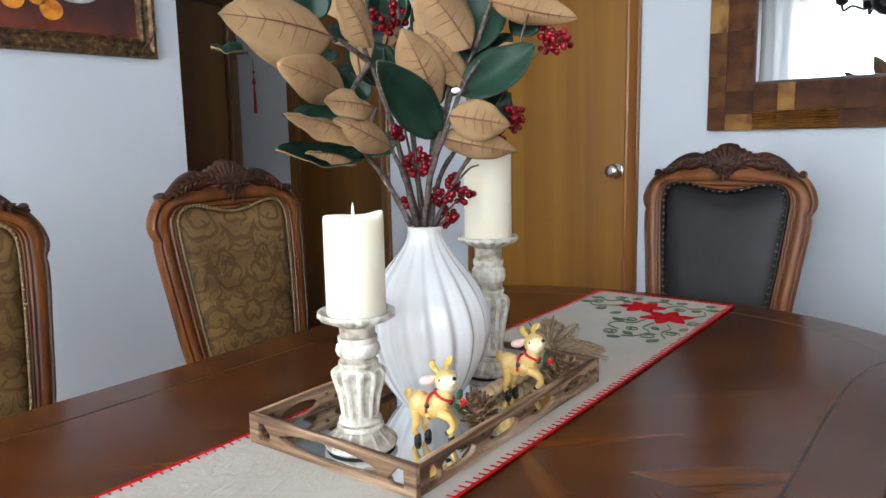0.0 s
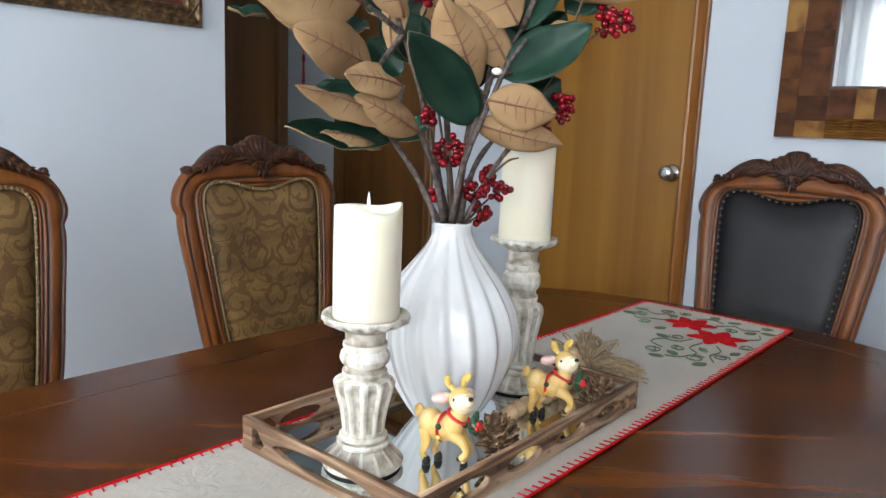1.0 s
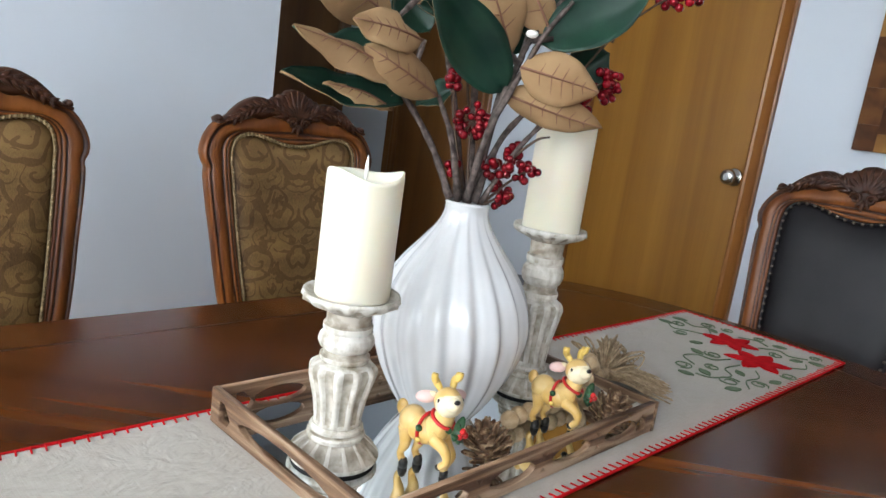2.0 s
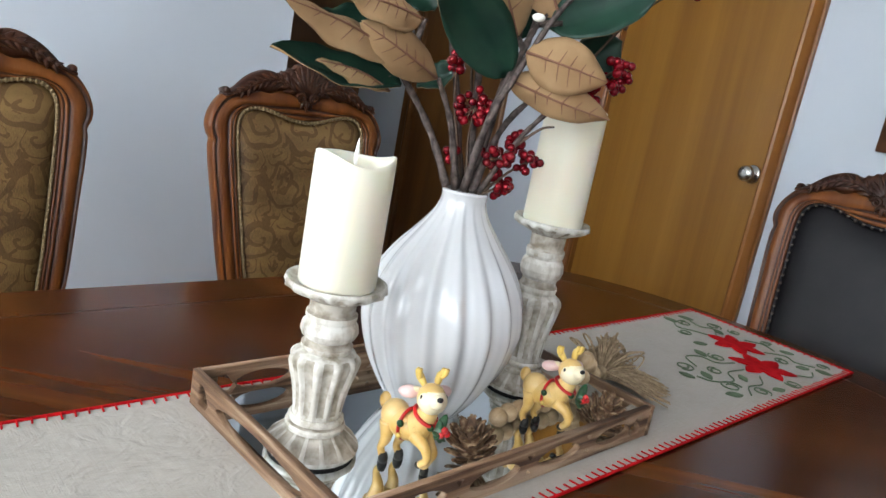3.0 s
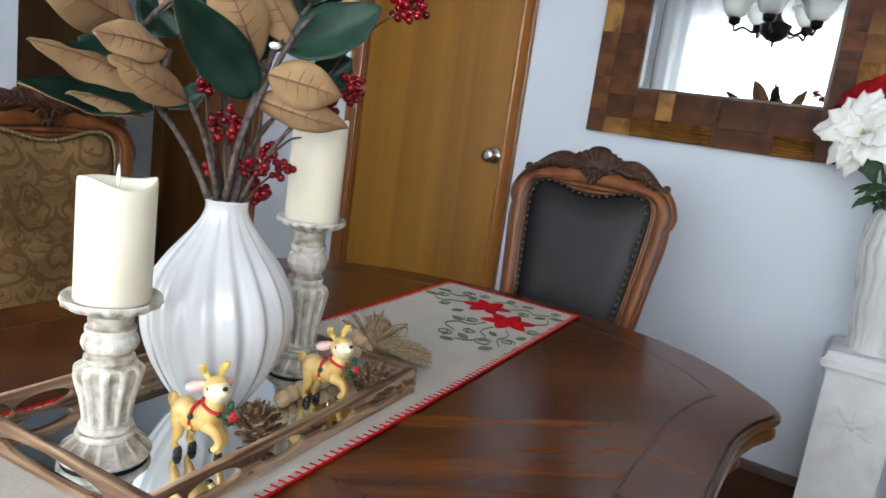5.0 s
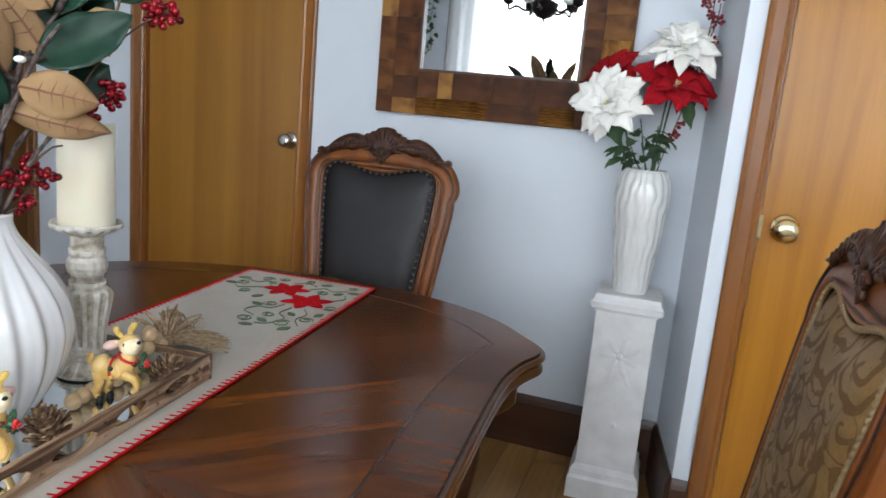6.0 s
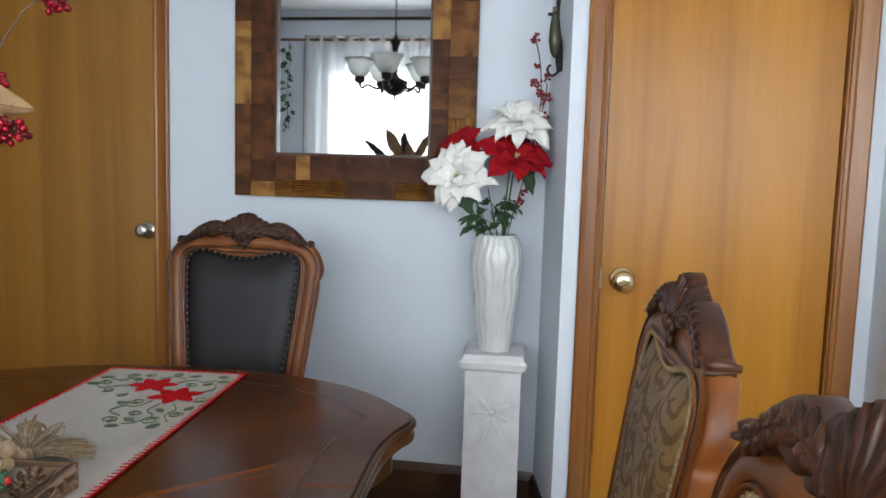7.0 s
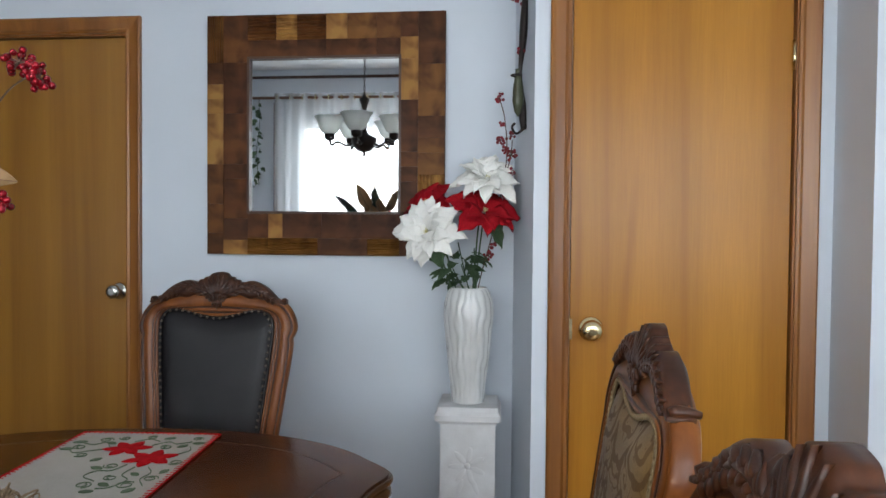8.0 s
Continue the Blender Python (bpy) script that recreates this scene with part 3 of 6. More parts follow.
def lobe(bm, x, z, a, l, w, d, lift):
    """One carved leaf lobe: a flattened drop lying on the raked back, pointing along angle a."""
    rings = []
    for k in range(8):
        t = k / 7
        half = w * math.sin(math.pi * min(1, 0.10 + 0.90 * t) ** 0.75) ** 0.8 + 0.0004
        rise = d * (0.35 + 0.65 * math.sin(math.pi * t ** 0.8))
        cx, cz = x + l * t * math.cos(a), z + l * t * math.sin(a)
        ring = []
        for q in range(9):
            b = math.pi * q / 8
            px, pz = cx - half * math.cos(b) * math.sin(a), cz + half * math.cos(b) * math.cos(a)
            ring.append((px, back_y(pz) + lift + rise * math.sin(b) * (0.72 + 0.28 * abs(math.cos(b))), pz))
        ring.append((cx, back_y(cz) + lift - 0.004, cz))
        rings.append(ring)
    return skin(bm, rings)


def crest(c):
    """Carved crest: a scalloped board with a fanned shell in the middle and acanthus sprays out to the rolled ears."""
    top = spline([(0.214, 1.060, 0), (0.203, 1.062, 0), (0.188, 1.070, 0), (0.170, 1.088, 0), (0.148, 1.106, 0), (0.122, 1.119, 0), (0.100, 1.124, 0), (0.080, 1.120, 0), (0.068, 1.119, 0), (0.060, 1.127, 0), (0.050, 1.127, 0), (0.043, 1.135, 0), (0.032, 1.136, 0), (0.024, 1.145, 0), (0.012, 1.149, 0), (0.0, 1.151, 0)], 4)
    top = [(p.x, p.y) for p in top]
    top = top + [(-x, z) for x, z in top[-2::-1]]
    NT = 8
    rows_ = []
    for x, zt in top:
        u = abs(x) / 0.214
        zb = min(1.080 - 0.026 * u ** 2 + 0.004 * math.cos(abs(x) * 95) - 0.034 * math.exp(-(x / 0.026) ** 2), zt - 0.008)
        fr, rr = [], []
        for j in range(NT + 1):
            t = j / NT
            z = zb + (zt - zb) * t
            edge = min(1, 3.5 * t + 0.25, 5 * (1 - t) + 0.2)
            fr.append((x, back_y(z) + 0.012 + 0.010 * edge, z))
            rr.append((x, back_y(z) - 0.016 + 0.008 * (1 - min(1, 4 * (1 - t))), z))
        rows_.append(fr + rr[::-1])
    part("crest_board", skin(bmesh.new(), rows_), CARVED, c, "dark scalloped crest board", True)
    for k in range(9):
        a = math.pi / 2 + (k - 4) * 0.27
        l = 0.066 - 0.0028 * abs(k - 4) ** 1.5
        part("shell_lobe", lobe(bmesh.new(), 0.010 * math.cos(a), 1.080 + 0.004 * math.sin(a), a, l, 0.0066, 0.0105, 0.019), CARVED, c, smooth=True)
    for k in (-1, 0, 1):
        part("drop_leaf", lobe(bmesh.new(), 0.004 * k, 1.066, -math.pi / 2 + 0.5 * k, 0.030 - 0.006 * abs(k), 0.0058, 0.009, 0.019), CARVED, c, smooth=True)
    for s in (-1, 1):
        pts = [(s * (0.0175 + 0.0135 * (1 - k / 24) * math.cos(k * 0.5)), back_y(1.068) + 0.025, 1.069 + 0.0135 * (1 - k / 24) * math.sin(k * 0.5)) for k in range(21)]
        part("volute", tube(pts, [0.0046 - 0.0001 * k for k in range(21)], 8), CARVED, c, "carved scroll", True)
        spine = spline([(0.034, 1.082, 0), (0.062, 1.100, 0), (0.098, 1.104, 0), (0.135, 1.092, 0), (0.166, 1.072, 0), (0.196, 1.060, 0)], 8)
        n = len(spine)
        mirrored = [(s * p.x, back_y(p.y) + 0.022, p.y) for p in spine]
        part("acanthus_stalk", tube(mirrored, [0.0052 - 0.0026 * k / n for k in range(n)], 8), CARVED, c, "carved acanthus stalk", True)
        for k in range(1, n - 4, 4):
            d = spine[k + 1] - spine[k - 1]
            a = math.atan2(d.y, d.x)
            size = 1.0 - 0.45 * k / n
            for turn, l, w in ((0.62, 0.030, 0.0062), (-0.75, 0.031, 0.0060), (0.12, 0.032, 0.0050)):
                b = a + turn
                part("acanthus_leaf", lobe(bmesh.new(), s * spine[k].x, spine[k].y, b if s > 0 else math.pi - b, l * size, w * size, 0.0095, 0.0195), CARVED, c, smooth=True)
        pts = [(s * 0.208, back_y(1.062) + y, 1.062 + dz) for y, dz in ((0.018, 0.001), (0.010, 0.003), (0.0, 0.003), (-0.012, 0.001), (-0.022, -0.001))]
        part("rolled_ear", tube(pts, [0.0062, 0.0084, 0.0080, 0.0066, 0.0050], 12), CARVED, c, smooth=True)


def chair(m, leather, label, group):
    c = thing("dining_chair", m, label, "chair", group)
    o, i = both(OUT), both(INN)
    n = len(o)
    # the moulded frame: steps from its outer to its inner edge
    prof = [(0.10, -0.024), (0.02, -0.021), (-0.035, -0.011), (-0.04, 0.003), (0.0, 0.012), (0.07, 0.016), (0.13, 0.0135), (0.155, 0.0095), (0.19, 0.0135), (0.40, 0.0165), (0.62, 0.0145), (0.655, 0.0105), (0.69, 0.0165), (0.75, 0.0200), (0.81, 0.0165), (0.835, 0.0125), (0.87, 0.0165), (0.92, 0.0175), (0.98, 0.0130), (1.0, 0.004), (1.0, -0.016)]
    rings = []
    for t, d in prof:
        rings.append([(o[k][0] + (i[k][0] - o[k][0]) * t, back_y(o[k][1] + (i[k][1] - o[k][1]) * t) + d, o[k][1] + (i[k][1] - o[k][1]) * t) for k in range(n)])
    rings.append(rings[0])
    bm = skin(bmesh.new(), rings, False)
    bm.faces.ensure_lookup_table()
    # groove strips take the darker wood, so the moulding's shade is in the colour
    for q, f in enumerate(bm.faces):
        f.material_index = 1 if q // (n - 1) in (5, 6, 7, 10, 11, 14, 15, 18, 19) else 0
    bmesh.ops.remove_doubles(bm, verts=bm.verts, dist=0.0002)
    part("back_frame", bm, [CHAIRWOOD, CARVED], c, smooth=True)
    # bottom rail of the back
    bm = box(bmesh.new(), (-0.17, back_y(0.47) - 0.016, 0.43), (0.17, back_y(0.47) + 0.018, 0.49), 0.006)
    part("back_rail", bm, CHAIRWOOD, c)
    crest(c)
    # upholstered panel: rings from the inner edge to the middle
    mid = (0.0, 0.76)
    loop = i + [(x, 0.47) for x in (-0.06, 0.0, 0.06)]
    rings = []
    for t in (0.0, 0.06, 0.14, 0.25, 0.4, 0.6, 0.8, 0.97):
        h = 0.004 + 0.024 * (1 - (1 - min(1, t * 3.2)) ** 2)
        rings.append([(x + (mid[0] - x) * t, back_y(z + (mid[1] - z) * t) + h, z + (mid[1] - z) * t) for x, z in loop])
    bm = skin(bmesh.new(), [[(x, back_y(z) - 0.012, z) for x, z in loop]] + rings)
    pad = part("back_panel", bm, LEATHER if leather else BROCADE, c, "dark leather back panel" if leather else "gold and brown brocade back panel", True)
    if leather:
        bm = bmesh.new()
        pts = [Vector((x, back_y(z) + 0.020, z)) for x, z in [(x * 0.945, 0.985 * (z - 0.76) + 0.76) for x, z in i]]
        dist, nxt = 0.0, 0.0
        for a, b in zip(pts, pts[1:]):
            seg = (b - a).length
            while nxt < dist + seg:
                ball(bm, a + (b - a) * ((nxt - dist) / seg), 0.0042, 10, 6, (1, 0.85, 1))
                nxt += 0.0205
            dist += seg
        part("nail_trim", bm, NAIL, c, "row of antique brass upholstery nails", True)
        bm = tube([(x * 0.975, back_y(z) + 0.013, z - 0.002) for x, z in i], 0.004, 6)
        part("welt", bm, LEATHER, pad, smooth=True)
    else:
        bm = bmesh.new()
        pts = [Vector((x * 0.975, back_y(z) + 0.016, z - 0.003)) for x, z in i]
        tube(pts, 0.0038, 6, bm)
        dist, nxt = 0.0, 0.0
        for a, b in zip(pts, pts[1:]):
            seg = (b - a).length
            while nxt < dist + seg:
                ball(bm, a + (b - a) * ((nxt - dist) / seg) + Vector((0, 0.002, 0)), 0.0040, 6, 4, (1, 0.8, 1.4))
                nxt += 0.0105
            dist += seg
        part("gimp_trim", bm, GIMP, c, "twisted gold braid along the panel", True)
    # rear cover of the back
    bm = skin(bmesh.new(), [[(x, back_y(z) - 0.012, z) for x, z in loop], [(x * 0.5, back_y(0.76 + (z - 0.76) * 0.5) - 0.020, 0.76 + (z - 0.76) * 0.5) for x, z in loop]])
    part("rear_cover", bm, LEATHER if leather else BROCADE, c, smooth=True)
    # seat
    bm = bmesh.new()
    seat = [(-0.20, 0.0), (-0.255, 0.40), (-0.22, 0.44), (0.0, 0.46), (0.22, 0.44), (0.255, 0.40), (0.20, 0.0)]
    skin(bm, [[(x, y, 0.375) for x, y in seat], [(x, y, 0.44) for x, y in seat]])
    part("seat_frame", bm, CHAIRWOOD, c)
    rings = []
    for q, z in ((0.94, 0.44), (0.95, 0.465), (0.90, 0.488), (0.75, 0.50), (0.4, 0.508)):
        rings.append([(x * q, 0.23 + (y - 0.23) * q, z) for x, y in seat])
    part("seat", skin(bmesh.new(), rings), LEATHER if leather else BROCADE, c, smooth=True)
    for s in (-1, 1):
        pts = spline([(s * 0.215, 0.39, 0.38), (s * 0.235, 0.415, 0.30), (s * 0.222, 0.40, 0.18), (s * 0.215, 0.385, 0.08), (s * 0.228, 0.41, 0.025), (s * 0.23, 0.415, 0.0)], 4)
        part("front_leg", tube(pts, [0.032 - 0.018 * min(1, k / 14) + (0.008 if k > 17 else 0) for k in range(len(pts))], 12), CHAIRWOOD, c, smooth=True)
        pts = spline([(s * 0.158, back_y(0.46), 0.46), (s * 0.17, 0.0, 0.30), (s * 0.175, -0.03, 0.12), (s * 0.18, -0.075, 0.0)], 4)
        part("rear_leg", tube(pts, 0.022, 10), CHAIRWOOD, c, smooth=True)
    return c


SIDE = "carved walnut dining chair with gold-brown brocade back beside the table"
# crest over (x, y): the back leans, so the seat stands nearer the table
lean = (1.12 - 0.45) * RAKE


def chair_at(x, y, turn, leather, label, group, src=None, size=(1, 1, 1, 1)):
    m = pose(x, y, 0, 0, 0, turn) @ pose(0, lean, 0) @ Matrix.Diagonal(size)
    if src is not None:
        return copy_thing(src, m)
    return chair(m, leather, label, group)


chair_at(-0.300, 2.47, 180, True, "carved walnut dining chair with dark leather back at the table end", "chairs round the table", None, (1.02, 1, 1, 1))
side = chair_at(-1.285, 1.393, -85, False, SIDE, "chairs round the table", None, (1, 1, 0.985, 1))
chair_at(-1.240, 0.658, -85, False, SIDE, "chairs round the table", side)
chair_at(0.849, 1.427, 92, False, SIDE, "chairs round the table", side, (1, 1, 1.013, 1))
chair_at(0.835, 0.745, 92, False, SIDE, "chairs round the table", side, (1, 1, 1.025, 1))

# ---- the tray and what stands on it ----
TRAYWOOD = wood("weathered_tray_wood", (0.075, 0.036, 0.018), (0.24, 0.135, 0.072), (0.46, 0.32, 0.21), "X", 55, 0.55, 0.06, (0.40, 0.5, 0.60), grain=0.6, pores=0.5)
SILVER = mat("tray_mirror", (0.80, 0.84, 0.85), 0.03, 1.0)
TR = pose(-0.219, 1.092, TOP + 0.0045, 0, 0, 5.2)
TW, TL, TH = 0.148, 0.250, 0.041
tray = thing("serving_tray", TR, "rustic brown wooden tray with fretwork sides and a mirror bottom", "tray")
part("base_board", box(bmesh.new(), (-TW + 0.004, -TL + 0.004, 0), (TW - 0.004, TL - 0.004, 0.004), 0.001), TRAYWOOD, tray)
part("mirror_panel", boxes(((-TW + 0.012, -TL + 0.012, 0.004), (TW - 0.012, TL - 0.012, 0.0065))), SILVER, tray, "mirror glass bottom")


def lens(cx, cy, w, h, n=16):
    """A pointed oval."""
    out = []
    for k in range(n):
        a = 2 * math.pi * k / n
        out.append((cx + w * math.cos(a), cy + h * math.sin(a) * (0.82 + 0.18 * abs(math.sin(a)))))
    return out


def fretwork(length, count):
    y0, y1 = 0.007, TH - 0.009
    cy, h = (y0 + y1) / 2, (y1 - y0) / 2
    hl = length / 2
    loops = [[(-hl, 0), (hl, 0), (hl, TH), (-hl, TH)]]
    pitch = (length - 0.05) / count
    for k in range(count):
        cx = -hl + 0.025 + pitch * (k + 0.5)
        loops.append(lens(cx, cy, pitch * 0.36, h))
    for k in range(count + 1):
        cx = -hl + 0.025 + pitch * k
        if 0 < k < count:
            for s in (-1, 1):
                loops.append([(cx - 0.0075, cy + s * h * 0.98), (cx, cy + s * h * 0.35), (cx + 0.0075, cy + s * h * 0.98)][::s])
    for s in (-1, 1):
        x0 = s * (hl - 0.018)
        loops.append([(x0, y0), (x0 - s * 0.020, y0), (x0 - s * 0.026, cy - 0.004), (x0 - s * 0.012, y1), (x0, y1)][::s])
    return loops


for s in (-1, 1):
    o = plate("short_side", fretwork(2 * TW, 1), 0.0034, TRAYWOOD, tray, bevel=0.0006)
    o.matrix_basis = pose(0, s * (TL - 0.004), 0, 90)
    o = plate("long_side", fretwork(2 * TL - 0.017, 4), 0.0034, TRAYWOOD, tray, bevel=0.0006)
    o.matrix_basis = pose(s * (TW - 0.004), 0, 0, 90, 0, 90)
FLOOR_T = TOP + 0.0045 + 0.0065

# candle holders and candles
HOLDER = mat("distressed_cream_wood", (0.55, 0.52, 0.46), 0.65)
v = coords(HOLDER)
wear = noise_tex(HOLDER, v, 38, 5, 0.65)
worn = ramp(HOLDER, wear, [(0.34, (0.26, 0.215, 0.15)), (0.44, (0.50, 0.46, 0.38)), (0.56, (0.70, 0.67, 0.60))])
streak = ramp(HOLDER, noise_tex(HOLDER, coords(HOLDER, (1, 1, 0.2)), 110, 3), [(0.40, (0.28, 0.235, 0.165)), (0.56, (0.64, 0.61, 0.56))])
link(HOLDER, blend(HOLDER, 0.35, worn, streak), bsdf(HOLDER).inputs["Base Color"])
bump(HOLDER, noise_tex(HOLDER, v, 220, 4), 0.15, 0.001)
GROOVE = mat("brown_antiquing_glaze", (0.24, 0.19, 0.13), 0.7)
link(GROOVE, ramp(GROOVE, noise_tex(GROOVE, coords(GROOVE), 70, 4), [(0.36, (0.25, 0.21, 0.155)), (0.60, (0.50, 0.455, 0.38))]), bsdf(GROOVE).inputs["Base Color"])


FELT = mat("black_felt", (0.012, 0.012, 0.012), 0.95)


def antiqued(bm, test):
    """Gives the faces in the grooves the rubbed-in glaze."""
    bm.faces.ensure_lookup_table()
    for f in bm.faces:
        p = f.calc_center_median()
        if len(f.verts) == 4 and test(math.hypot(p.x, p.y), p.z, math.atan2(p.y, p.x)):
            f.material_index = 1
    return bm

WAX = mat("ivory_wax", (0.82, 0.76, 0.60), 0.38, Subsurface_Weight=0.35, Subsurface_Scale=0.02)
WAX.node_tree.nodes["Principled BSDF"].inputs["Subsurface Radius"].default_value = (1.0, 0.7, 0.4)
FLAME = mat("white_plastic_flame", (0.85, 0.83, 0.76), 0.4)


def rows(points, n=5):
    return [(p.x, p.y) for p in spline([(r, z, 0) for r, z in points], n)]


def candle_holder(x, y, turn, stretch, label):
    """stretch: height of the plate over the foot."""
    c = thing("candle_holder", pose(x, y, FLOOR_T, 0, 0, turn), label, "candle holder", "candle holders on the tray")
    k = stretch
    foot = [(0.0465, 0.003), (0.0485, 0.006), (0.0488, 0.009), (0.0465, 0.012), (0.0425, 0.016), (0.038, 0.020), (0.033, 0.024), (0.0295, 0.027)]
    part("foot", antiqued(lathe(foot, 112, lambda r, z, a: r * (1 + (0.07 * (0.35 - abs(math.sin(7 * a)) ** 0.7) if 0.010 < z < 0.026 else 0))), lambda r, z, a: 0.0095 < z < 0.026 and abs(math.sin(7 * a)) > 0.42), [HOLDER, GROOVE], c, smooth=True)
    collar = [(0.0290, 0.026), (0.0310, 0.028), (0.0315, 0.032), (0.0300, 0.034), (0.0275, 0.0355), (0.0290, 0.037), (0.0290, 0.040), (0.0265, 0.043)]
    part("collar", antiqued(lathe(collar, 48), lambda r, z, a: z < 0.029 or 0.033 < z < 0.038), [HOLDER, GROOVE], c, smooth=False)
    part("felt_pad", lathe([(0.0005, 0.0), (0.0455, 0.0), (0.0455, 0.003), (0.0005, 0.003)], 48), FELT, c, "black felt pad")
    lo, hi = 0.043, 0.043 + 0.50 * (k - 0.043)
    body = rows([(0.0255, lo), (0.0262, lo + 0.1 * (hi - lo)), (0.0295, lo + 0.4 * (hi - lo)), (0.0355, lo + 0.72 * (hi - lo)), (0.0372, lo + 0.86 * (hi - lo)), (0.033, lo + 0.95 * (hi - lo)), (0.0245, hi)], 4)
    part("fluted_body", antiqued(lathe(body, 132, lambda r, z, a: r * (1 - 0.17 * abs(math.cos(5.5 * a)) ** 1.6 * math.sin(math.pi * min(1, max(0, (z - lo) / (hi - lo)))) ** 0.5)), lambda r, z, a: abs(math.cos(5.5 * a)) > 0.62 and lo + 0.08 * (hi - lo) < z < lo + 0.95 * (hi - lo)), [HOLDER, GROOVE], c, smooth=True)
    h = k - 0.016 - hi
    neck = [(0.0245, hi), (0.0265, hi + 0.06 * h), (0.0265, hi + 0.12 * h), (0.0235, hi + 0.16 * h), (0.0235, hi + 0.24 * h), (0.0275, hi + 0.30 * h), (0.0298, hi + 0.40 * h), (0.0285, hi + 0.52 * h),
            (0.0245, hi + 0.60 * h), (0.0262, hi + 0.66 * h), (0.0262, hi + 0.74 * h), (0.0232, hi + 0.78 * h), (0.0238, hi + h)]
    part("turned_neck", antiqued(lathe(neck, 40), lambda r, z, a: r < 0.0252 and z < k - 0.02), [HOLDER, GROOVE], c, smooth=False)
    z = k - 0.016
    cup = [(0.024, z), (0.031, z + 0.004), (0.043, z + 0.009), (0.0495, z + 0.013), (0.0515, z + 0.017), (0.0505, z + 0.0205), (0.047, z + 0.019), (0.044, z + 0.016), (0.0005, z + 0.016)]
    part("cup_plate", antiqued(lathe(cup, 96, lambda r, zz, a: r * (1 + (0.055 * math.cos(16 * a) if 0.03 < r < 0.05 and zz < z + 0.016 else 0))), lambda r, zz, a: r < 0.048 and zz < z + 0.013 and math.cos(16 * a) < -0.2), [HOLDER, GROOVE], c, smooth=True)
    return k


def candle(x, y, z0, r, h, turn, flame, label):
    c = thing("pillar_candle", pose(x, y, z0, 0, 0, turn), label, "candle", "pillar candles")

    def lip(a):
        return 0.0034 * math.sin(2 * a + 0.4) + 0.0022 * math.sin(3 * a + 1.0)
    bm = bmesh.new()
    rings = []
    for rr, zz, q in ((r * 0.97, 0, 0), (r, 0.002, 0), (r, h * 0.5, 0), (r, h - 0.006, 0.7), (r * 0.985, h - 0.001, 1), (r * 0.95, h, 1), (r * 0.90, h - 0.003, 0.9), (r * 0.86, h - 0.010, 0.3), (r * 0.5, h - 0.013, 0), (0.0006, h - 0.013, 0)):
        rings.append([(rr * math.cos(2 * math.pi * i / 64), rr * math.sin(2 * math.pi * i / 64), zz + q * lip(2 * math.pi * i / 64)) for i in range(64)])
    part("wax_body", skin(bm, rings), WAX, c, smooth=True)
    if flame:
        part("flame", lathe([(0.0008, h - 0.014), (0.0018, h - 0.004), (0.0024, h + 0.002), (0.0017, h + 0.009), (0.0003, h + 0.017)], 12, lambda rr, zz, a: rr * (0.5 + 0.5 * abs(math.cos(a)))), FLAME, c, "white plastic flame", True)


k1 = candle_holder(-0.201, 0.909, 10, 0.183, "distressed cream turned wooden candle holder, the shorter one")
candle(-0.201, 0.909, FLOOR_T + k1, 0.0390, 0.129, 40, True, "ivory wax pillar candle with a wavy melted rim")
k2 = candle_holder(-0.258, 1.262, 60, 0.238, "distressed cream turned wooden candle holder, the taller one")
candle(-0.258, 1.262, FLOOR_T + k2, 0.0400, 0.150, 150, True, "ivory wax pillar candle behind the bouquet")

# pleated white vase
GLAZE = mat("white_glazed_ceramic", (0.80, 0.80, 0.80), 0.22, Coat_Weight=1.0, Coat_Roughness=0.02, Coat_IOR=1.65)
link(GLAZE, ramp(GLAZE, noise_tex(GLAZE, coords(GLAZE), 14, 3), [(0.3, (0.64, 0.635, 0.63)), (0.7, (0.70, 0.695, 0.69))]), bsdf(GLAZE).inputs["Base Color"])
vase = thing("pleated_vase", pose(-0.243, 1.088, FLOOR_T), "glossy white ceramic bottle vase with twisted pleats on the tray", "vase")
prof = rows([(0.040, 0.0), (0.044, 0.004), (0.062, 0.030), (0.082, 0.068), (0.0935, 0.106), (0.0955, 0.132), (0.089, 0.164), (0.072, 0.196), (0.049, 0.226), (0.034, 0.247), (0.0275, 0.262), (0.0268, 0.271), (0.0275, 0.2755)], 6)
prof += [(0.026, 0.2765), (0.0235, 0.275), (0.023, 0.262), (0.028, 0.24), (0.028, 0.15), (0.0005, 0.15)]


def pleat(r, z, a):
    if z > 0.274 or r < 0.02:
        return r
    env = math.sin(math.pi * min(1, max(0, (z + 0.012) / 0.283))) ** 0.7
    ph = 17 * (a + 1.1 * z)
    return r * (1 + 0.030 * env * (math.cos(ph) + 0.28 * math.sin(2 * ph)))


part("vessel", lathe(prof, 17 * 14, pleat), GLAZE, vase, smooth=True)
part("mouth_rim", tube([(0.0255 * math.cos(a), 0.0255 * math.sin(a), 0.2762) for a in [2 * math.pi * k / 40 for k in range(41)]], 0.0016, 8), GLAZE, vase, smooth=True)

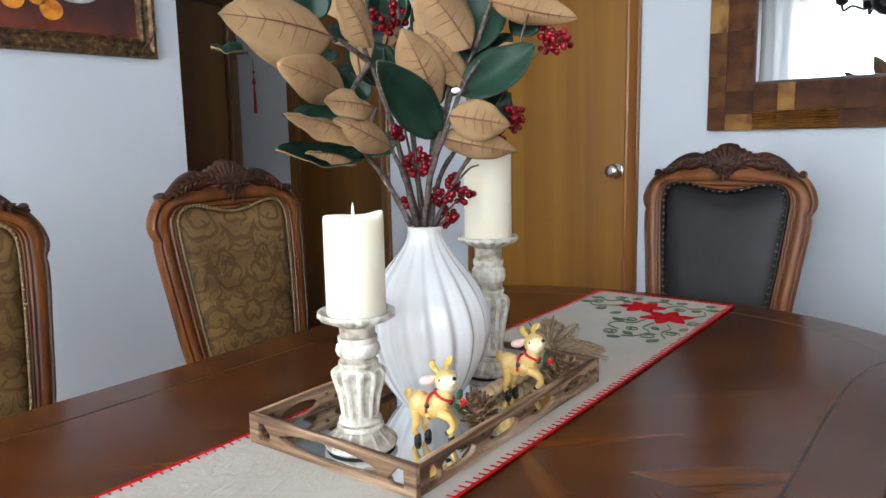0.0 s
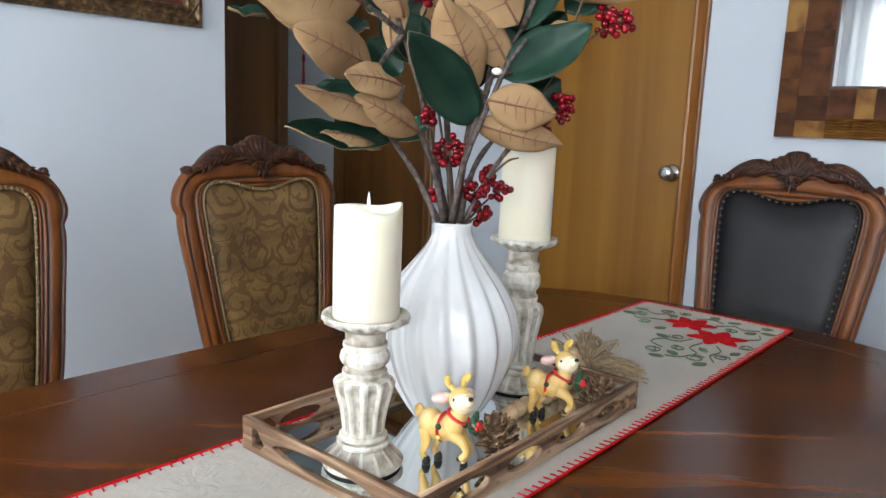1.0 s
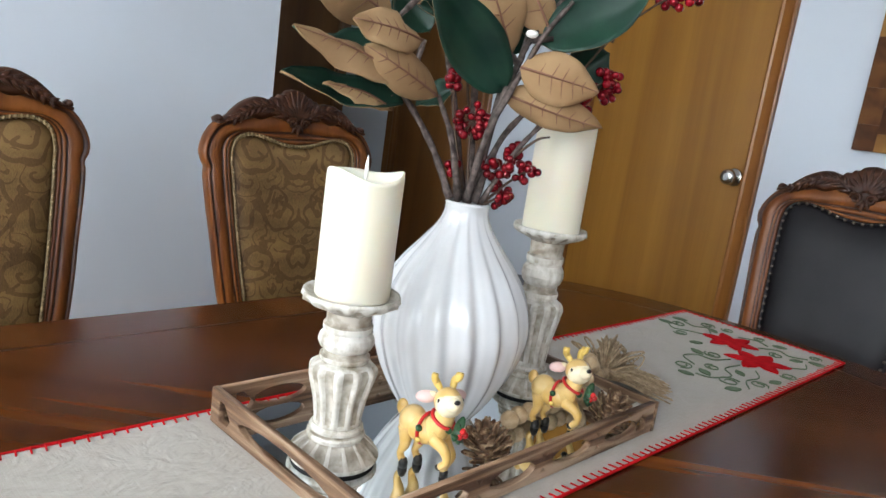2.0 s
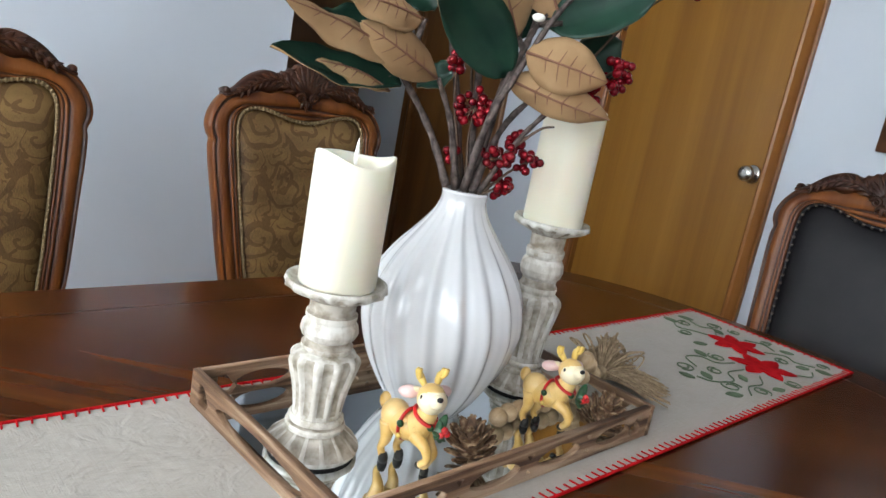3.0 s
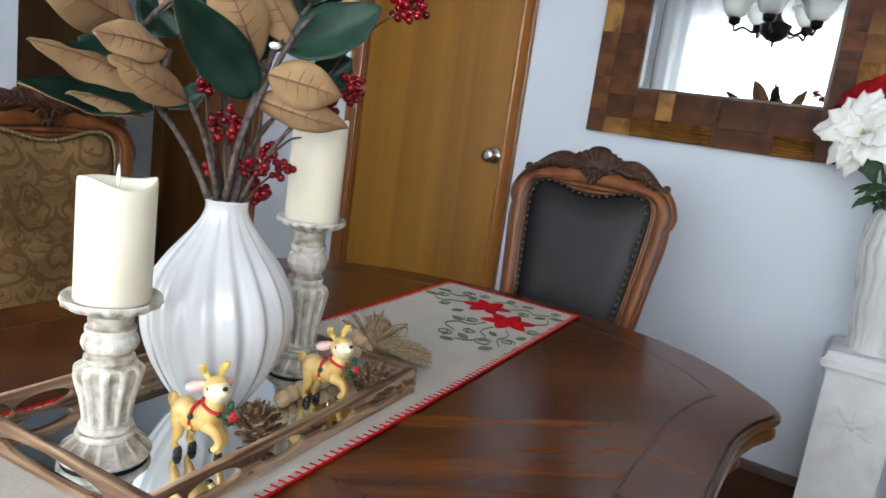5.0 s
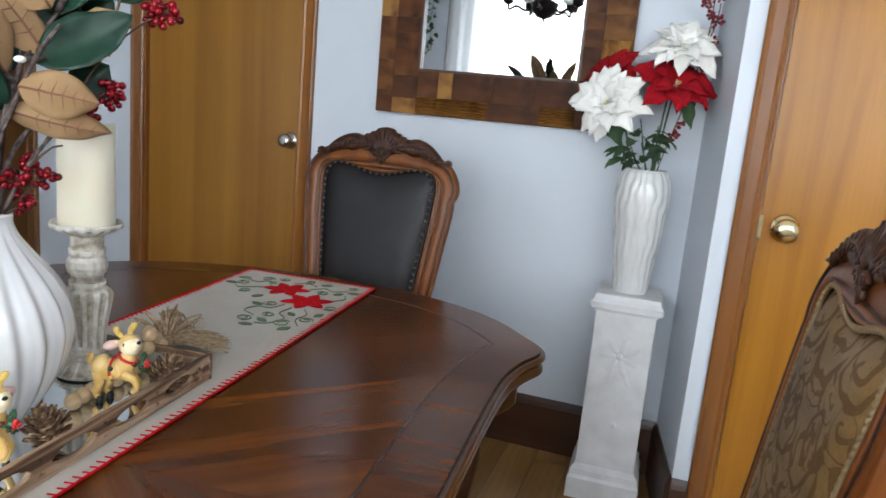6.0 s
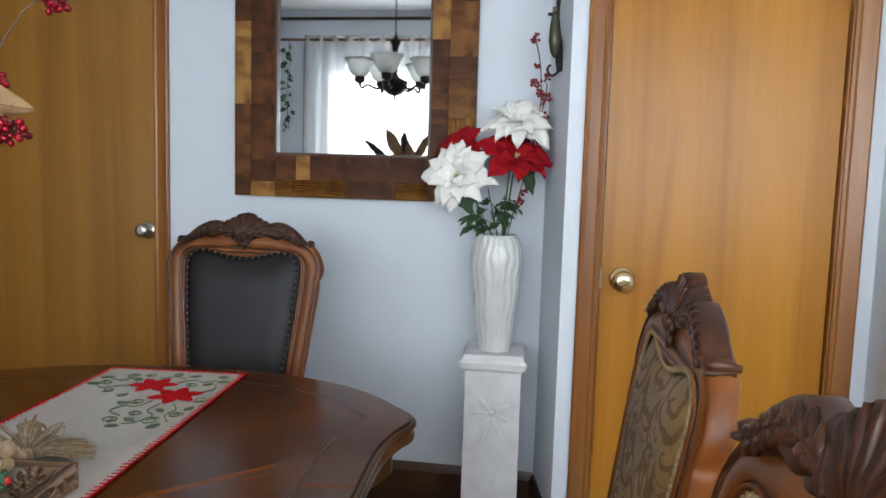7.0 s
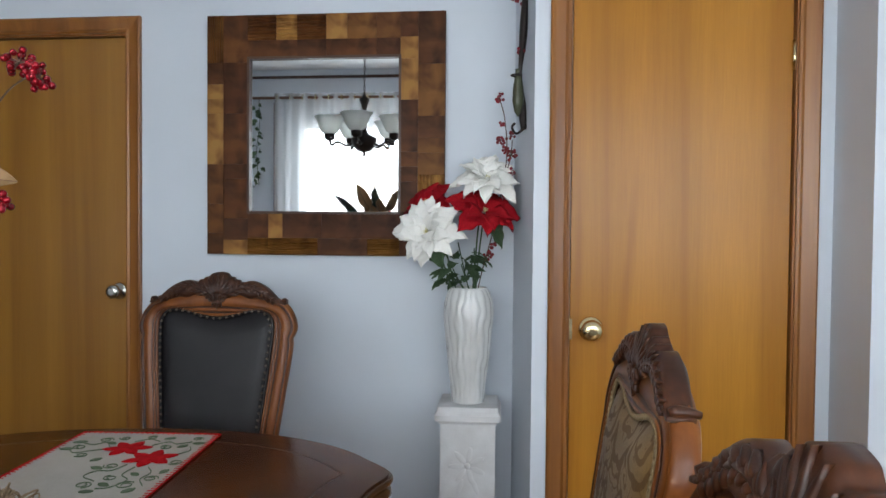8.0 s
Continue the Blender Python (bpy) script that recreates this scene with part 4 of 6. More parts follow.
# the bouquet: magnolia leaves and stems
LEAFTOP = mat("dark_green_leaf", (0.012, 0.045, 0.028), 0.42, Specular_IOR_Level=0.28)
link(LEAFTOP, ramp(LEAFTOP, noise_tex(LEAFTOP, coords(LEAFTOP), 22, 3), [(0.3, (0.005, 0.022, 0.014)), (0.7, (0.013, 0.046, 0.027))]), bsdf(LEAFTOP).inputs["Base Color"])
LEAFBACK = mat("suede_tan_leaf", (0.33, 0.20, 0.085), 0.8)
v = coords(LEAFBACK)
link(LEAFBACK, ramp(LEAFBACK, noise_tex(LEAFBACK, v, 16, 4), [(0.3, (0.25, 0.140, 0.060)), (0.7, (0.375, 0.232, 0.112))]), bsdf(LEAFBACK).inputs["Base Color"])
bump(LEAFBACK, noise_tex(LEAFBACK, v, 500, 3), 0.2, 0.0006)
VEIN = mat("reddish_leaf_vein", (0.19, 0.082, 0.045), 0.7)
BARK = mat("grey_brown_bark", (0.10, 0.072, 0.06), 0.85)
v = coords(BARK)
link(BARK, ramp(BARK, noise_tex(BARK, v, 120, 4), [(0.35, (0.036, 0.024, 0.020)), (0.65, (0.135, 0.102, 0.088))]), bsdf(BARK).inputs["Base Color"])
bump(BARK, noise_tex(BARK, v, 260, 4), 0.8, 0.002)
bouquet = thing("magnolia_bouquet", pose(0, 0, 0), "bouquet of artificial green and tan magnolia leaves in the white vase", "bouquet")
leaf_rng = random.Random(11)


def leaf(base, tip, width, face, tilt):
    """One leaf: two thin skins with a fold along the midrib and raised veins beneath."""
    a, b = Vector(base), Vector(tip)
    d = b - a
    length = d.length
    d.normalize()
    out = Vector((0.68, -0.72, 0.12))
    n = (out - d * out.dot(d)).normalized()
    side = d.cross(n)
    n, side = (n * math.cos(tilt) + side * math.sin(tilt)), (side * math.cos(tilt) - n * math.sin(tilt))
    bow, fold, wave = leaf_rng.uniform(0.08, 0.18) * length, leaf_rng.uniform(0.20, 0.45), leaf_rng.uniform(0, 6)
    fold *= 1.5 if face == "green" else 1.0
    curl_in = leaf_rng.uniform(-0.10, 0.28) * (-1 if face == "tan" else 1)
    flip = -1 if face == "tan" else 1
    NL, NW = 16, 8

    def at(u, w, lift):
        shape = (1 - abs(2 * u ** 0.90 - 1) ** 2.0) ** 0.82 * (1 - 0.15 * u ** 4)
        half = width / 2 * shape + 0.0008
        x = w * half
        z = bow * math.sin(math.pi * u) * flip * -0.6 + flip * fold * abs(x) + (0.0034 * math.sin(u * 9 + wave) + 0.0016 * math.sin(u * 21 + 2 * wave)) * abs(w) ** 2 + curl_in * half * w * w
        return a + d * (u * length) + side * x + n * (z + lift)
    bm = bmesh.new()
    sheets = {}
    for key, lift, mi in (("front", 0.0007, 0 if flip > 0 else 1), ("rear", -0.0007, 1 if flip > 0 else 0)):
        g = [[bm.verts.new(at(i / NL, 2 * j / NW - 1, lift)) for j in range(NW + 1)] for i in range(NL + 1)]
        for i in range(NL):
            for j in range(NW):
                q = (g[i][j], g[i][j + 1], g[i + 1][j + 1], g[i + 1][j])
                bm.faces.new(q if key == "rear" else q[::-1]).material_index = mi
        sheets[key] = g
    f, r = sheets["front"], sheets["rear"]
    rim_f = [f[i][0] for i in range(NL + 1)] + f[NL][1:] + [f[i][NW] for i in range(NL - 1, -1, -1)] + f[0][NW - 1:0:-1]
    rim_r = [r[i][0] for i in range(NL + 1)] + r[NL][1:] + [r[i][NW] for i in range(NL - 1, -1, -1)] + r[0][NW - 1:0:-1]
    for i in range(len(rim_f)):
        j = (i + 1) % len(rim_f)
        bm.faces.new((rim_f[i], rim_f[j], rim_r[j], rim_r[i])).material_index = 1
    ob = part("leaf", bm, [LEAFTOP, LEAFBACK], bouquet, smooth=True)
    bm = bmesh.new()
    lift = 0.0012 if face == "tan" else -0.0012
    tube([at(k / 12, 0, lift) for k in range(13)], [0.0017 - 0.0012 * k / 12 for k in range(13)], 6, bm)
    if face == "tan":
        for k in range(1, 6):
            u = 0.12 + 0.13 * k + leaf_rng.uniform(-0.02, 0.02)
            for s in (-1, 1):
                reach = leaf_rng.uniform(0.35, 0.75)
                tube([at(u + 0.09 * q * reach, s * q * reach, 0.0007) for q in (0, 0.35, 0.7, 1)], [0.0008, 0.0006, 0.0004, 0.0002], 5, bm)
    part("midrib", bm, VEIN if face == "tan" else LEAFTOP, ob, smooth=True)


def stem(points, r=0.0047):
    pts = spline(points, 6)
    bm = bmesh.new()
    n = len(pts)
    tube(pts, [r * (1 - 0.45 * k / n) * (1 + 0.14 * math.sin(k * 2.1)) for k in range(n)], 8, bm)
    part("stem", bm, BARK, bouquet, "grey-brown woody stem", True)


BERRY = mat("glossy_red_berry", (0.34, 0.004, 0.010), 0.20, 0.5, Coat_Weight=0.3)
link(BERRY, ramp(BERRY, node(BERRY, "ShaderNodeObjectInfo").outputs["Random"], [(0.0, (0.16, 0.002, 0.006)), (1.0, (0.33, 0.004, 0.013))]), bsdf(BERRY).inputs["Base Color"])
TWIG = mat("brown_twig", (0.085, 0.05, 0.03), 0.8)
bump(TWIG, noise_tex(TWIG, coords(TWIG), 300, 3), 0.6, 0.001)
berries = thing("berry_branch", pose(0, 0, 0), "artificial branch with clusters of glossy red berries in the white vase", "berry branch")
bm = bmesh.new()
ball(bm, (0, 0, 0), 0.0053, 10, 8)
ball(bm, (0, 0, -0.0056), 0.0011, 5, 4)
one = part("berry", bm, BERRY, berries, smooth=True)
berry_mesh = one.data
first_berry = [one]
berry_rng = random.Random(5)


def twig(points, r=0.0021):
    pts = spline(points, 6)
    n = len(pts)
    part("twig", tube(pts, [r * (1 - 0.5 * k / n) for k in range(n)], 7), TWIG, berries, "thin brown twig", True)


def cluster(at, count, reach, owner=None, scale=1.0):
    centre = Vector(at)
    bm = bmesh.new()
    for _ in range(int(count * 1.5)):
        d = Vector([berry_rng.gauss(0, 1) for _ in range(3)]).normalized()
        p = centre + d * reach * berry_rng.uniform(0.45, 1.0)
        if first_berry and owner is None:
            ob = first_berry.pop()
        else:
            ob = new("berry", berry_mesh)
            ob.parent = owner or berries
        k = scale * berry_rng.uniform(0.85, 1.15)
        ob.matrix_basis = Matrix.Translation(p) @ (centre - p).to_track_quat("-Z", "Y").to_matrix().to_4x4() @ Matrix.Diagonal((k, k, k, 1))
        tube([centre, p], 0.0006, 4, bm)
    part("stalk", bm, TWIG, owner or berries)


leaf((-0.280, 0.954, 1.317), (-0.290, 0.787, 1.330), 0.086, "tan", 0.15)
leaf((-0.341, 0.974, 1.302), (-0.376, 0.876, 1.317), 0.060, "tan", 0.20)
leaf((-0.272, 0.964, 1.243), (-0.244, 0.838, 1.272), 0.061, "tan", -0.10)
leaf((-0.276, 1.018, 1.308), (-0.277, 0.958, 1.387), 0.052, "tan", 0.50)
leaf((-0.300, 1.022, 1.266), (-0.302, 1.020, 1.392), 0.044, "tan", -0.60)
leaf((-0.231, 0.979, 1.221), (-0.220, 0.886, 1.227), 0.044, "tan", 0.35)
leaf((-0.240, 0.969, 1.177), (-0.228, 0.827, 1.210), 0.038, "tan", 0.70)
leaf((-0.231, 1.008, 1.167), (-0.227, 0.909, 1.205), 0.044, "tan", 0.10)
leaf((-0.263, 0.988, 1.153), (-0.259, 0.835, 1.168), 0.038, "green", 0.55)
leaf((-0.263, 0.974, 1.144), (-0.260, 0.883, 1.162), 0.021, "tan", 0.90)
leaf((-0.293, 0.970, 1.213), (-0.300, 0.897, 1.205), 0.033, "green", 0.60)
leaf((-0.216, 1.092, 1.183), (-0.204, 0.964, 1.280), 0.066, "green", 0.00)
leaf((-0.214, 1.094, 1.224), (-0.216, 1.023, 1.328), 0.066, "tan", 0.10)
leaf((-0.197, 1.135, 1.253), (-0.245, 1.079, 1.347), 0.060, "tan", 0.40)
leaf((-0.198, 1.147, 1.310), (-0.243, 1.080, 1.407), 0.094, "tan", 0.30)
leaf((-0.206, 1.166, 1.304), (-0.224, 1.177, 1.435), 0.104, "green", 0.10)
leaf((-0.197, 1.122, 1.241), (-0.121, 1.204, 1.312), 0.067, "green", -0.20)
leaf((-0.187, 1.156, 1.288), (-0.150, 1.234, 1.315), 0.034, "tan", 0.80)
leaf((-0.197, 1.095, 1.211), (-0.139, 1.167, 1.196), 0.059, "tan", 0.05)
leaf((-0.216, 1.092, 1.181), (-0.149, 1.197, 1.157), 0.044, "tan", 0.35)
leaf((-0.189, 1.180, 1.381), (-0.097, 1.280, 1.355), 0.049, "tan", 0.55)
leaf((-0.414, 0.909, 1.306), (-0.424, 0.856, 1.309), 0.021, "green", 0.80)
leaf((-0.371, 1.000, 1.352), (-0.361, 0.981, 1.427), 0.054, "green", 0.20)
leaf((-0.315, 1.108, 1.339), (-0.346, 1.119, 1.454), 0.068, "green", -0.30)
leaf((-0.264, 1.156, 1.372), (-0.262, 1.171, 1.482), 0.076, "tan", 0.20)
leaf((-0.215, 1.235, 1.375), (-0.224, 1.278, 1.477), 0.070, "green", -0.30)
leaf((-0.338, 1.040, 1.392), (-0.352, 0.992, 1.473), 0.072, "tan", 0.30)
leaf((-0.218, 1.208, 1.261), (-0.227, 1.251, 1.343), 0.059, "green", 0.20)
leaf((-0.212, 1.187, 1.204), (-0.186, 1.232, 1.247), 0.057, "green", 0.40)
leaf((-0.297, 1.112, 1.262), (-0.314, 1.095, 1.338), 0.056, "green", 0.30)
leaf((-0.357, 1.018, 1.311), (-0.352, 0.960, 1.275), 0.053, "green", 0.50)
leaf((-0.282, 1.126, 1.404), (-0.290, 1.090, 1.503), 0.074, "green", 0.10)
leaf((-0.256, 1.176, 1.440), (-0.247, 1.236, 1.541), 0.074, "tan", -0.20)
leaf((-0.36, 1.12, 1.36), (-0.55, 1.06, 1.50), 0.085, "tan", 0.3)
leaf((-0.30, 1.12, 1.40), (-0.40, 1.10, 1.57), 0.085, "green", -0.4)
leaf((-0.26, 1.12, 1.42), (-0.28, 1.14, 1.58), 0.080, "green", 0.5)
leaf((-0.22, 1.12, 1.40), (-0.12, 1.16, 1.54), 0.085, "green", 0.2)
leaf((-0.34, 1.10, 1.32), (-0.52, 1.16, 1.38), 0.080, "green", 0.6)
leaf((-0.265, 1.15, 1.287), (-0.282, 1.134, 1.405), 0.075, "green", 0.30)
leaf((-0.312, 1.091, 1.27), (-0.36, 1.046, 1.312), 0.060, "green", 0.20)
leaf((-0.283, 1.077, 1.18), (-0.317, 1.046, 1.153), 0.034, "green", 0.40)
leaf((-0.354, 1.025, 1.217), (-0.406, 0.976, 1.224), 0.030, "green", 0.60)
leaf((-0.227, 1.185, 1.278), (-0.217, 1.195, 1.341), 0.050, "green", -0.30)
leaf((-0.218, 1.221, 1.261), (-0.207, 1.231, 1.312), 0.045, "tan", 0.50)
leaf((-0.326, 1.12, 1.342), (-0.345, 1.102, 1.418), 0.070, "green", 0.20)
leaf((-0.275, 1.182, 1.342), (-0.283, 1.174, 1.436), 0.080, "green", -0.40)
leaf((-0.188, 1.236, 1.337), (-0.152, 1.269, 1.396), 0.060, "green", 0.30)
leaf((-0.243, 1.157, 1.247), (-0.247, 1.153, 1.336), 0.062, "green", 0.20)
leaf((-0.28, 1.122, 1.261), (-0.282, 1.12, 1.353), 0.062, "green", -0.30)
leaf((-0.231, 1.209, 1.307), (-0.261, 1.181, 1.387), 0.075, "green", 0.40)
leaf((-0.269, 1.146, 1.227), (-0.274, 1.141, 1.3), 0.050, "green", 0.50)
leaf((-0.344, 1.061, 1.246), (-0.371, 1.036, 1.29), 0.050, "green", 0.30)
leaf((-0.229, 1.224, 1.297), (-0.2, 1.252, 1.34), 0.050, "green", 0.50)
leaf((-0.313, 1.085, 1.261), (-0.339, 1.055, 1.326), 0.060, "green", 0.30)
leaf((-0.304, 1.109, 1.28), (-0.307, 1.107, 1.356), 0.060, "tan", 0.70)
leaf((-0.331, 1.064, 1.242), (-0.362, 1.029, 1.287), 0.050, "green", 0.20)
leaf((-0.276, 1.142, 1.294), (-0.272, 1.146, 1.359), 0.060, "green", -0.30)
leaf((-0.256, 1.179, 1.286), (-0.243, 1.194, 1.338), 0.050, "green", 0.30)
part("bud", ball(bmesh.new(), (-0.156, 1.064, 1.243), 0.0052, 12, 8, (1.3, 1.3, 0.8)), FLAME, bouquet, "small white bud", True)
# stems
stem([(-0.240, 1.056, 1.052), (-0.261, 1.034, 1.111), (-0.266, 0.986, 1.165), (-0.263, 0.943, 1.185)])
stem([(-0.266, 0.986, 1.165), (-0.269, 0.967, 1.158)])
stem([(-0.266, 0.986, 1.165), (-0.242, 0.982, 1.196), (-0.229, 0.981, 1.222)])
stem([(-0.248, 1.076, 1.048), (-0.245, 1.051, 1.119), (-0.237, 1.016, 1.167)])
stem([(-0.240, 1.083, 1.049), (-0.223, 1.085, 1.134), (-0.206, 1.100, 1.215), (-0.206, 1.114, 1.244), (-0.206, 1.166, 1.308)])
stem([(-0.206, 1.100, 1.215), (-0.216, 1.092, 1.226)])
stem([(-0.234, 1.089, 1.049), (-0.231, 1.119, 1.132), (-0.200, 1.171, 1.204)])
stem([(-0.259, 1.093, 1.047), (-0.282, 1.070, 1.184), (-0.284, 1.025, 1.289), (-0.334, 1.014, 1.388)])
stem([(-0.284, 1.025, 1.289), (-0.282, 0.967, 1.315)])
stem([(-0.284, 1.025, 1.289), (-0.267, 0.970, 1.243)])
stem([(-0.258, 1.108, 1.045), (-0.259, 1.134, 1.218), (-0.264, 1.156, 1.372), (-0.256, 1.163, 1.438)])
stem([(-0.261, 1.105, 1.045), (-0.290, 1.105, 1.261), (-0.314, 1.110, 1.406)])
stem([(-0.206, 1.114, 1.244), (-0.187, 1.130, 1.248)])
stem([(-0.206, 1.166, 1.308), (-0.185, 1.183, 1.381)])
stem([(-0.236, 1.078, 1.049), (-0.219, 1.080, 1.130), (-0.200, 1.098, 1.200), (-0.190, 1.118, 1.250), (-0.176, 1.140, 1.290)], 0.0045)
stem([(-0.246, 1.090, 1.049), (-0.236, 1.100, 1.150), (-0.222, 1.120, 1.235), (-0.226, 1.140, 1.330)], 0.0036)
stem([(-0.234, 1.100, 1.049), (-0.214, 1.130, 1.120), (-0.186, 1.160, 1.170), (-0.168, 1.180, 1.190)], 0.0034)
# berry twigs
twig([(-0.238, 1.099, 1.046), (-0.221, 1.127, 1.106), (-0.204, 1.168, 1.174), (-0.172, 1.208, 1.258), (-0.142, 1.245, 1.306), (-0.130, 1.268, 1.320)])
twig([(-0.172, 1.208, 1.258), (-0.14, 1.22, 1.37), (-0.085, 1.235, 1.47), (-0.04, 1.236, 1.503)])
twig([(-0.204, 1.168, 1.174), (-0.192, 1.203, 1.195), (-0.180, 1.224, 1.212)])
twig([(-0.237, 1.086, 1.047), (-0.244, 1.079, 1.100), (-0.245, 1.079, 1.142)])
twig([(-0.235, 1.102, 1.046), (-0.229, 1.120, 1.089)])
twig([(-0.235, 1.102, 1.046), (-0.228, 1.134, 1.075), (-0.220, 1.155, 1.092)])
twig([(-0.233, 1.103, 1.046), (-0.225, 1.124, 1.059)])
twig([(-0.257, 1.094, 1.045), (-0.267, 1.071, 1.134), (-0.273, 1.065, 1.186)])
twig([(-0.265, 1.115, 1.042), (-0.309, 1.100, 1.262), (-0.308, 1.101, 1.309), (-0.320, 1.103, 1.365)])
twig([(-0.221, 1.127, 1.106), (-0.201, 1.144, 1.132), (-0.189, 1.154, 1.138)])
twig([(-0.254, 1.084, 1.046), (-0.262, 1.076, 1.074), (-0.264, 1.074, 1.087)])
twig([(-0.180, 1.224, 1.259), (-0.179, 1.237, 1.286), (-0.170, 1.256, 1.303)])
# clusters
cluster((-0.130, 1.268, 1.322), 20, 0.026)
cluster((-0.062, 1.240, 1.520), 16, 0.022)
cluster((-0.030, 1.236, 1.496), 14, 0.020)
cluster((-0.145, 1.268, 1.338), 8, 0.015)
cluster((-0.180, 1.224, 1.209), 18, 0.022)
cluster((-0.192, 1.203, 1.184), 12, 0.016)
cluster((-0.245, 1.079, 1.144), 20, 0.022)
cluster((-0.232, 1.117, 1.089), 18, 0.022)
cluster((-0.220, 1.155, 1.092), 9, 0.016)
cluster((-0.225, 1.124, 1.059), 10, 0.017)
cluster((-0.273, 1.065, 1.186), 10, 0.014)
cluster((-0.320, 1.103, 1.365), 26, 0.032)
cluster((-0.305, 1.104, 1.311), 8, 0.014)
cluster((-0.264, 1.074, 1.087), 5, 0.009)
cluster((-0.155, 1.285, 1.392), 8, 0.013)
cluster((-0.228, 1.135, 1.114), 6, 0.012)

# deer figurines: one plain glazed shape each
FAWN = [mat("yellow_glazed_resin", (0.62, 0.36, 0.09), 0.3), mat("cream_glazed_resin", (0.82, 0.70, 0.47), 0.3), mat("pink_glazed_resin", (0.74, 0.50, 0.46), 0.35), mat("black_glazed_resin", (0.02, 0.018, 0.016), 0.3),
        mat("red_glazed_resin", (0.50, 0.015, 0.015), 0.3), mat("green_glazed_resin", (0.012, 0.055, 0.018), 0.35), mat("gold_glazed_resin", (0.66, 0.45, 0.11), 0.3)]
fm = FAWN[0]
link(fm, ramp(fm, noise_tex(fm, coords(fm), 30, 3), [(0.35, (0.60, 0.36, 0.095)), (0.65, (0.74, 0.52, 0.22))]), bsdf(fm).inputs["Base Color"])


def figurine(m, label):
    """Faces +x; about 0.12 m tall."""
    bm = bmesh.new()
    ball(bm, (-0.004, 0, 0.052), 0.0185, 18, 12, (1.45, 0.92, 0.95), 0)
    ball(bm, (-0.020, 0, 0.056), 0.0175, 16, 12, (1.0, 0.95, 1.05), 0)
    ball(bm, (0.014, 0, 0.058), 0.0155, 16, 12, (1.0, 0.9, 1.15), 0)
    tube(spline([(0.016, 0, 0.060), (0.022, 0, 0.075), (0.024, 0, 0.088)], 5), [0.0135 - 0.0003 * k for k in range(11)], 14, bm, 0)
    head = bmesh.new()
    ball(head, (0.025, 0, 0.094), 0.0158, 18, 12, (1.05, 0.95, 1.0), 0)
    ball(head, (0.0285, 0, 0.0925), 0.0150, 18, 12, (1.0, 1.03, 0.95), 1)
    ball(head, (0.038, 0, 0.094), 0.0090, 14, 10, (1.25, 0.95, 0.85), 1)
    ball(head, (0.0488, 0, 0.0980), 0.0030, 10, 8, (0.8, 1.2, 0.9), 3)
    for s in (-1, 1):
        ball(head, (0.030, s * 0.0118, 0.0965), 0.0038, 10, 8, (1, 0.5, 1.2), 1)
        ball(head, (0.0315, s * 0.0135, 0.0965), 0.0023, 8, 6, (1, 0.6, 1.2), 3)
        ball(head, (0.008, s * 0.0185, 0.097), 0.0092, 12, 8, (0.9, 1.25, 0.75), 2, Matrix.Rotation(s * 0.4, 3, "Z"))
        ball(head, (0.011, s * 0.013, 0.099), 0.006, 10, 8, (0.9, 1.3, 0.75), 1)
        ant = spline([(0.020, s * 0.006, 0.105), (0.015, s * 0.011, 0.115), (0.017, s * 0.014, 0.120)], 5)
        tube(ant, [0.0030 + 0.0014 * math.sin(k * 0.33) for k in range(11)], 8, head, 6)
        ball(head, (0.017, s * 0.014, 0.120), 0.0040, 10, 8, (1, 0.8, 1.1), 6)
        tube(spline([(0.016, s * 0.011, 0.113), (0.022, s * 0.014, 0.118), (0.024, s * 0.015, 0.124)], 4), 0.0026, 8, head, 6)
    bmesh.ops.rotate(head, cent=(0.024, 0, 0.088), matrix=Matrix.Rotation(-0.55, 3, "Z") @ Matrix.Rotation(-0.22, 3, "Y"), verts=head.verts)
    bmesh.ops.scale(head, vec=(1.06, 1.06, 1.06), space=Matrix.Translation((-0.024, 0, -0.084)), verts=head.verts)
    whole = bpy.data.meshes.new("deer_head")
    head.to_mesh(whole)
    head.free()
    bm.from_mesh(whole)
    bpy.data.meshes.remove(whole)
    # hind legs stand, one fore leg is lifted
    for s, bend in ((-1, 0.0), (1, 0.006)):
        pts = spline([(-0.022 + bend, s * 0.009, 0.050), (-0.020 + bend, s * 0.010, 0.030), (-0.025 + bend, s * 0.010, 0.016), (-0.020 + bend, s * 0.010, 0.006)], 5)
        tube(pts, [0.0098 - 0.0055 * min(1, k / 9) for k in range(16)], 12, bm, 0)
        lathe([(0.0040, 0.011), (0.0056, 0.006), (0.0058, 0.0), (0.0005, 0.0)][::-1], 12, bm=bm, mi=3, at=(-0.019 + bend, s * 0.010, 0))
    tube(spline([(0.017, 0.009, 0.050), (0.026, 0.010, 0.037), (0.033, 0.010, 0.028), (0.026, 0.010, 0.012), (0.026, 0.010, 0.005)], 5), [0.0082 - 0.0036 * min(1, k / 12) for k in range(21)], 12, bm, 0)
    lathe([(0.0005, 0.0), (0.0052, 0.0), (0.005, 0.006), (0.0038, 0.010)], 12, bm=bm, mi=3, at=(0.026, 0.010, 0))
    tube(spline([(0.017, -0.009, 0.050), (0.034, -0.010, 0.044), (0.040, -0.010, 0.032), (0.033, -0.010, 0.022)], 5), [0.0082 - 0.0036 * min(1, k / 10) for k in range(16)], 12, bm, 0)
    ball(bm, (0.031, -0.010, 0.021), 0.0048, 10, 8, (1, 0.9, 0.8), 3)
    ball(bm, (-0.038, 0, 0.066), 0.0085, 12, 8, (0.9, 0.7, 1.2), 0)
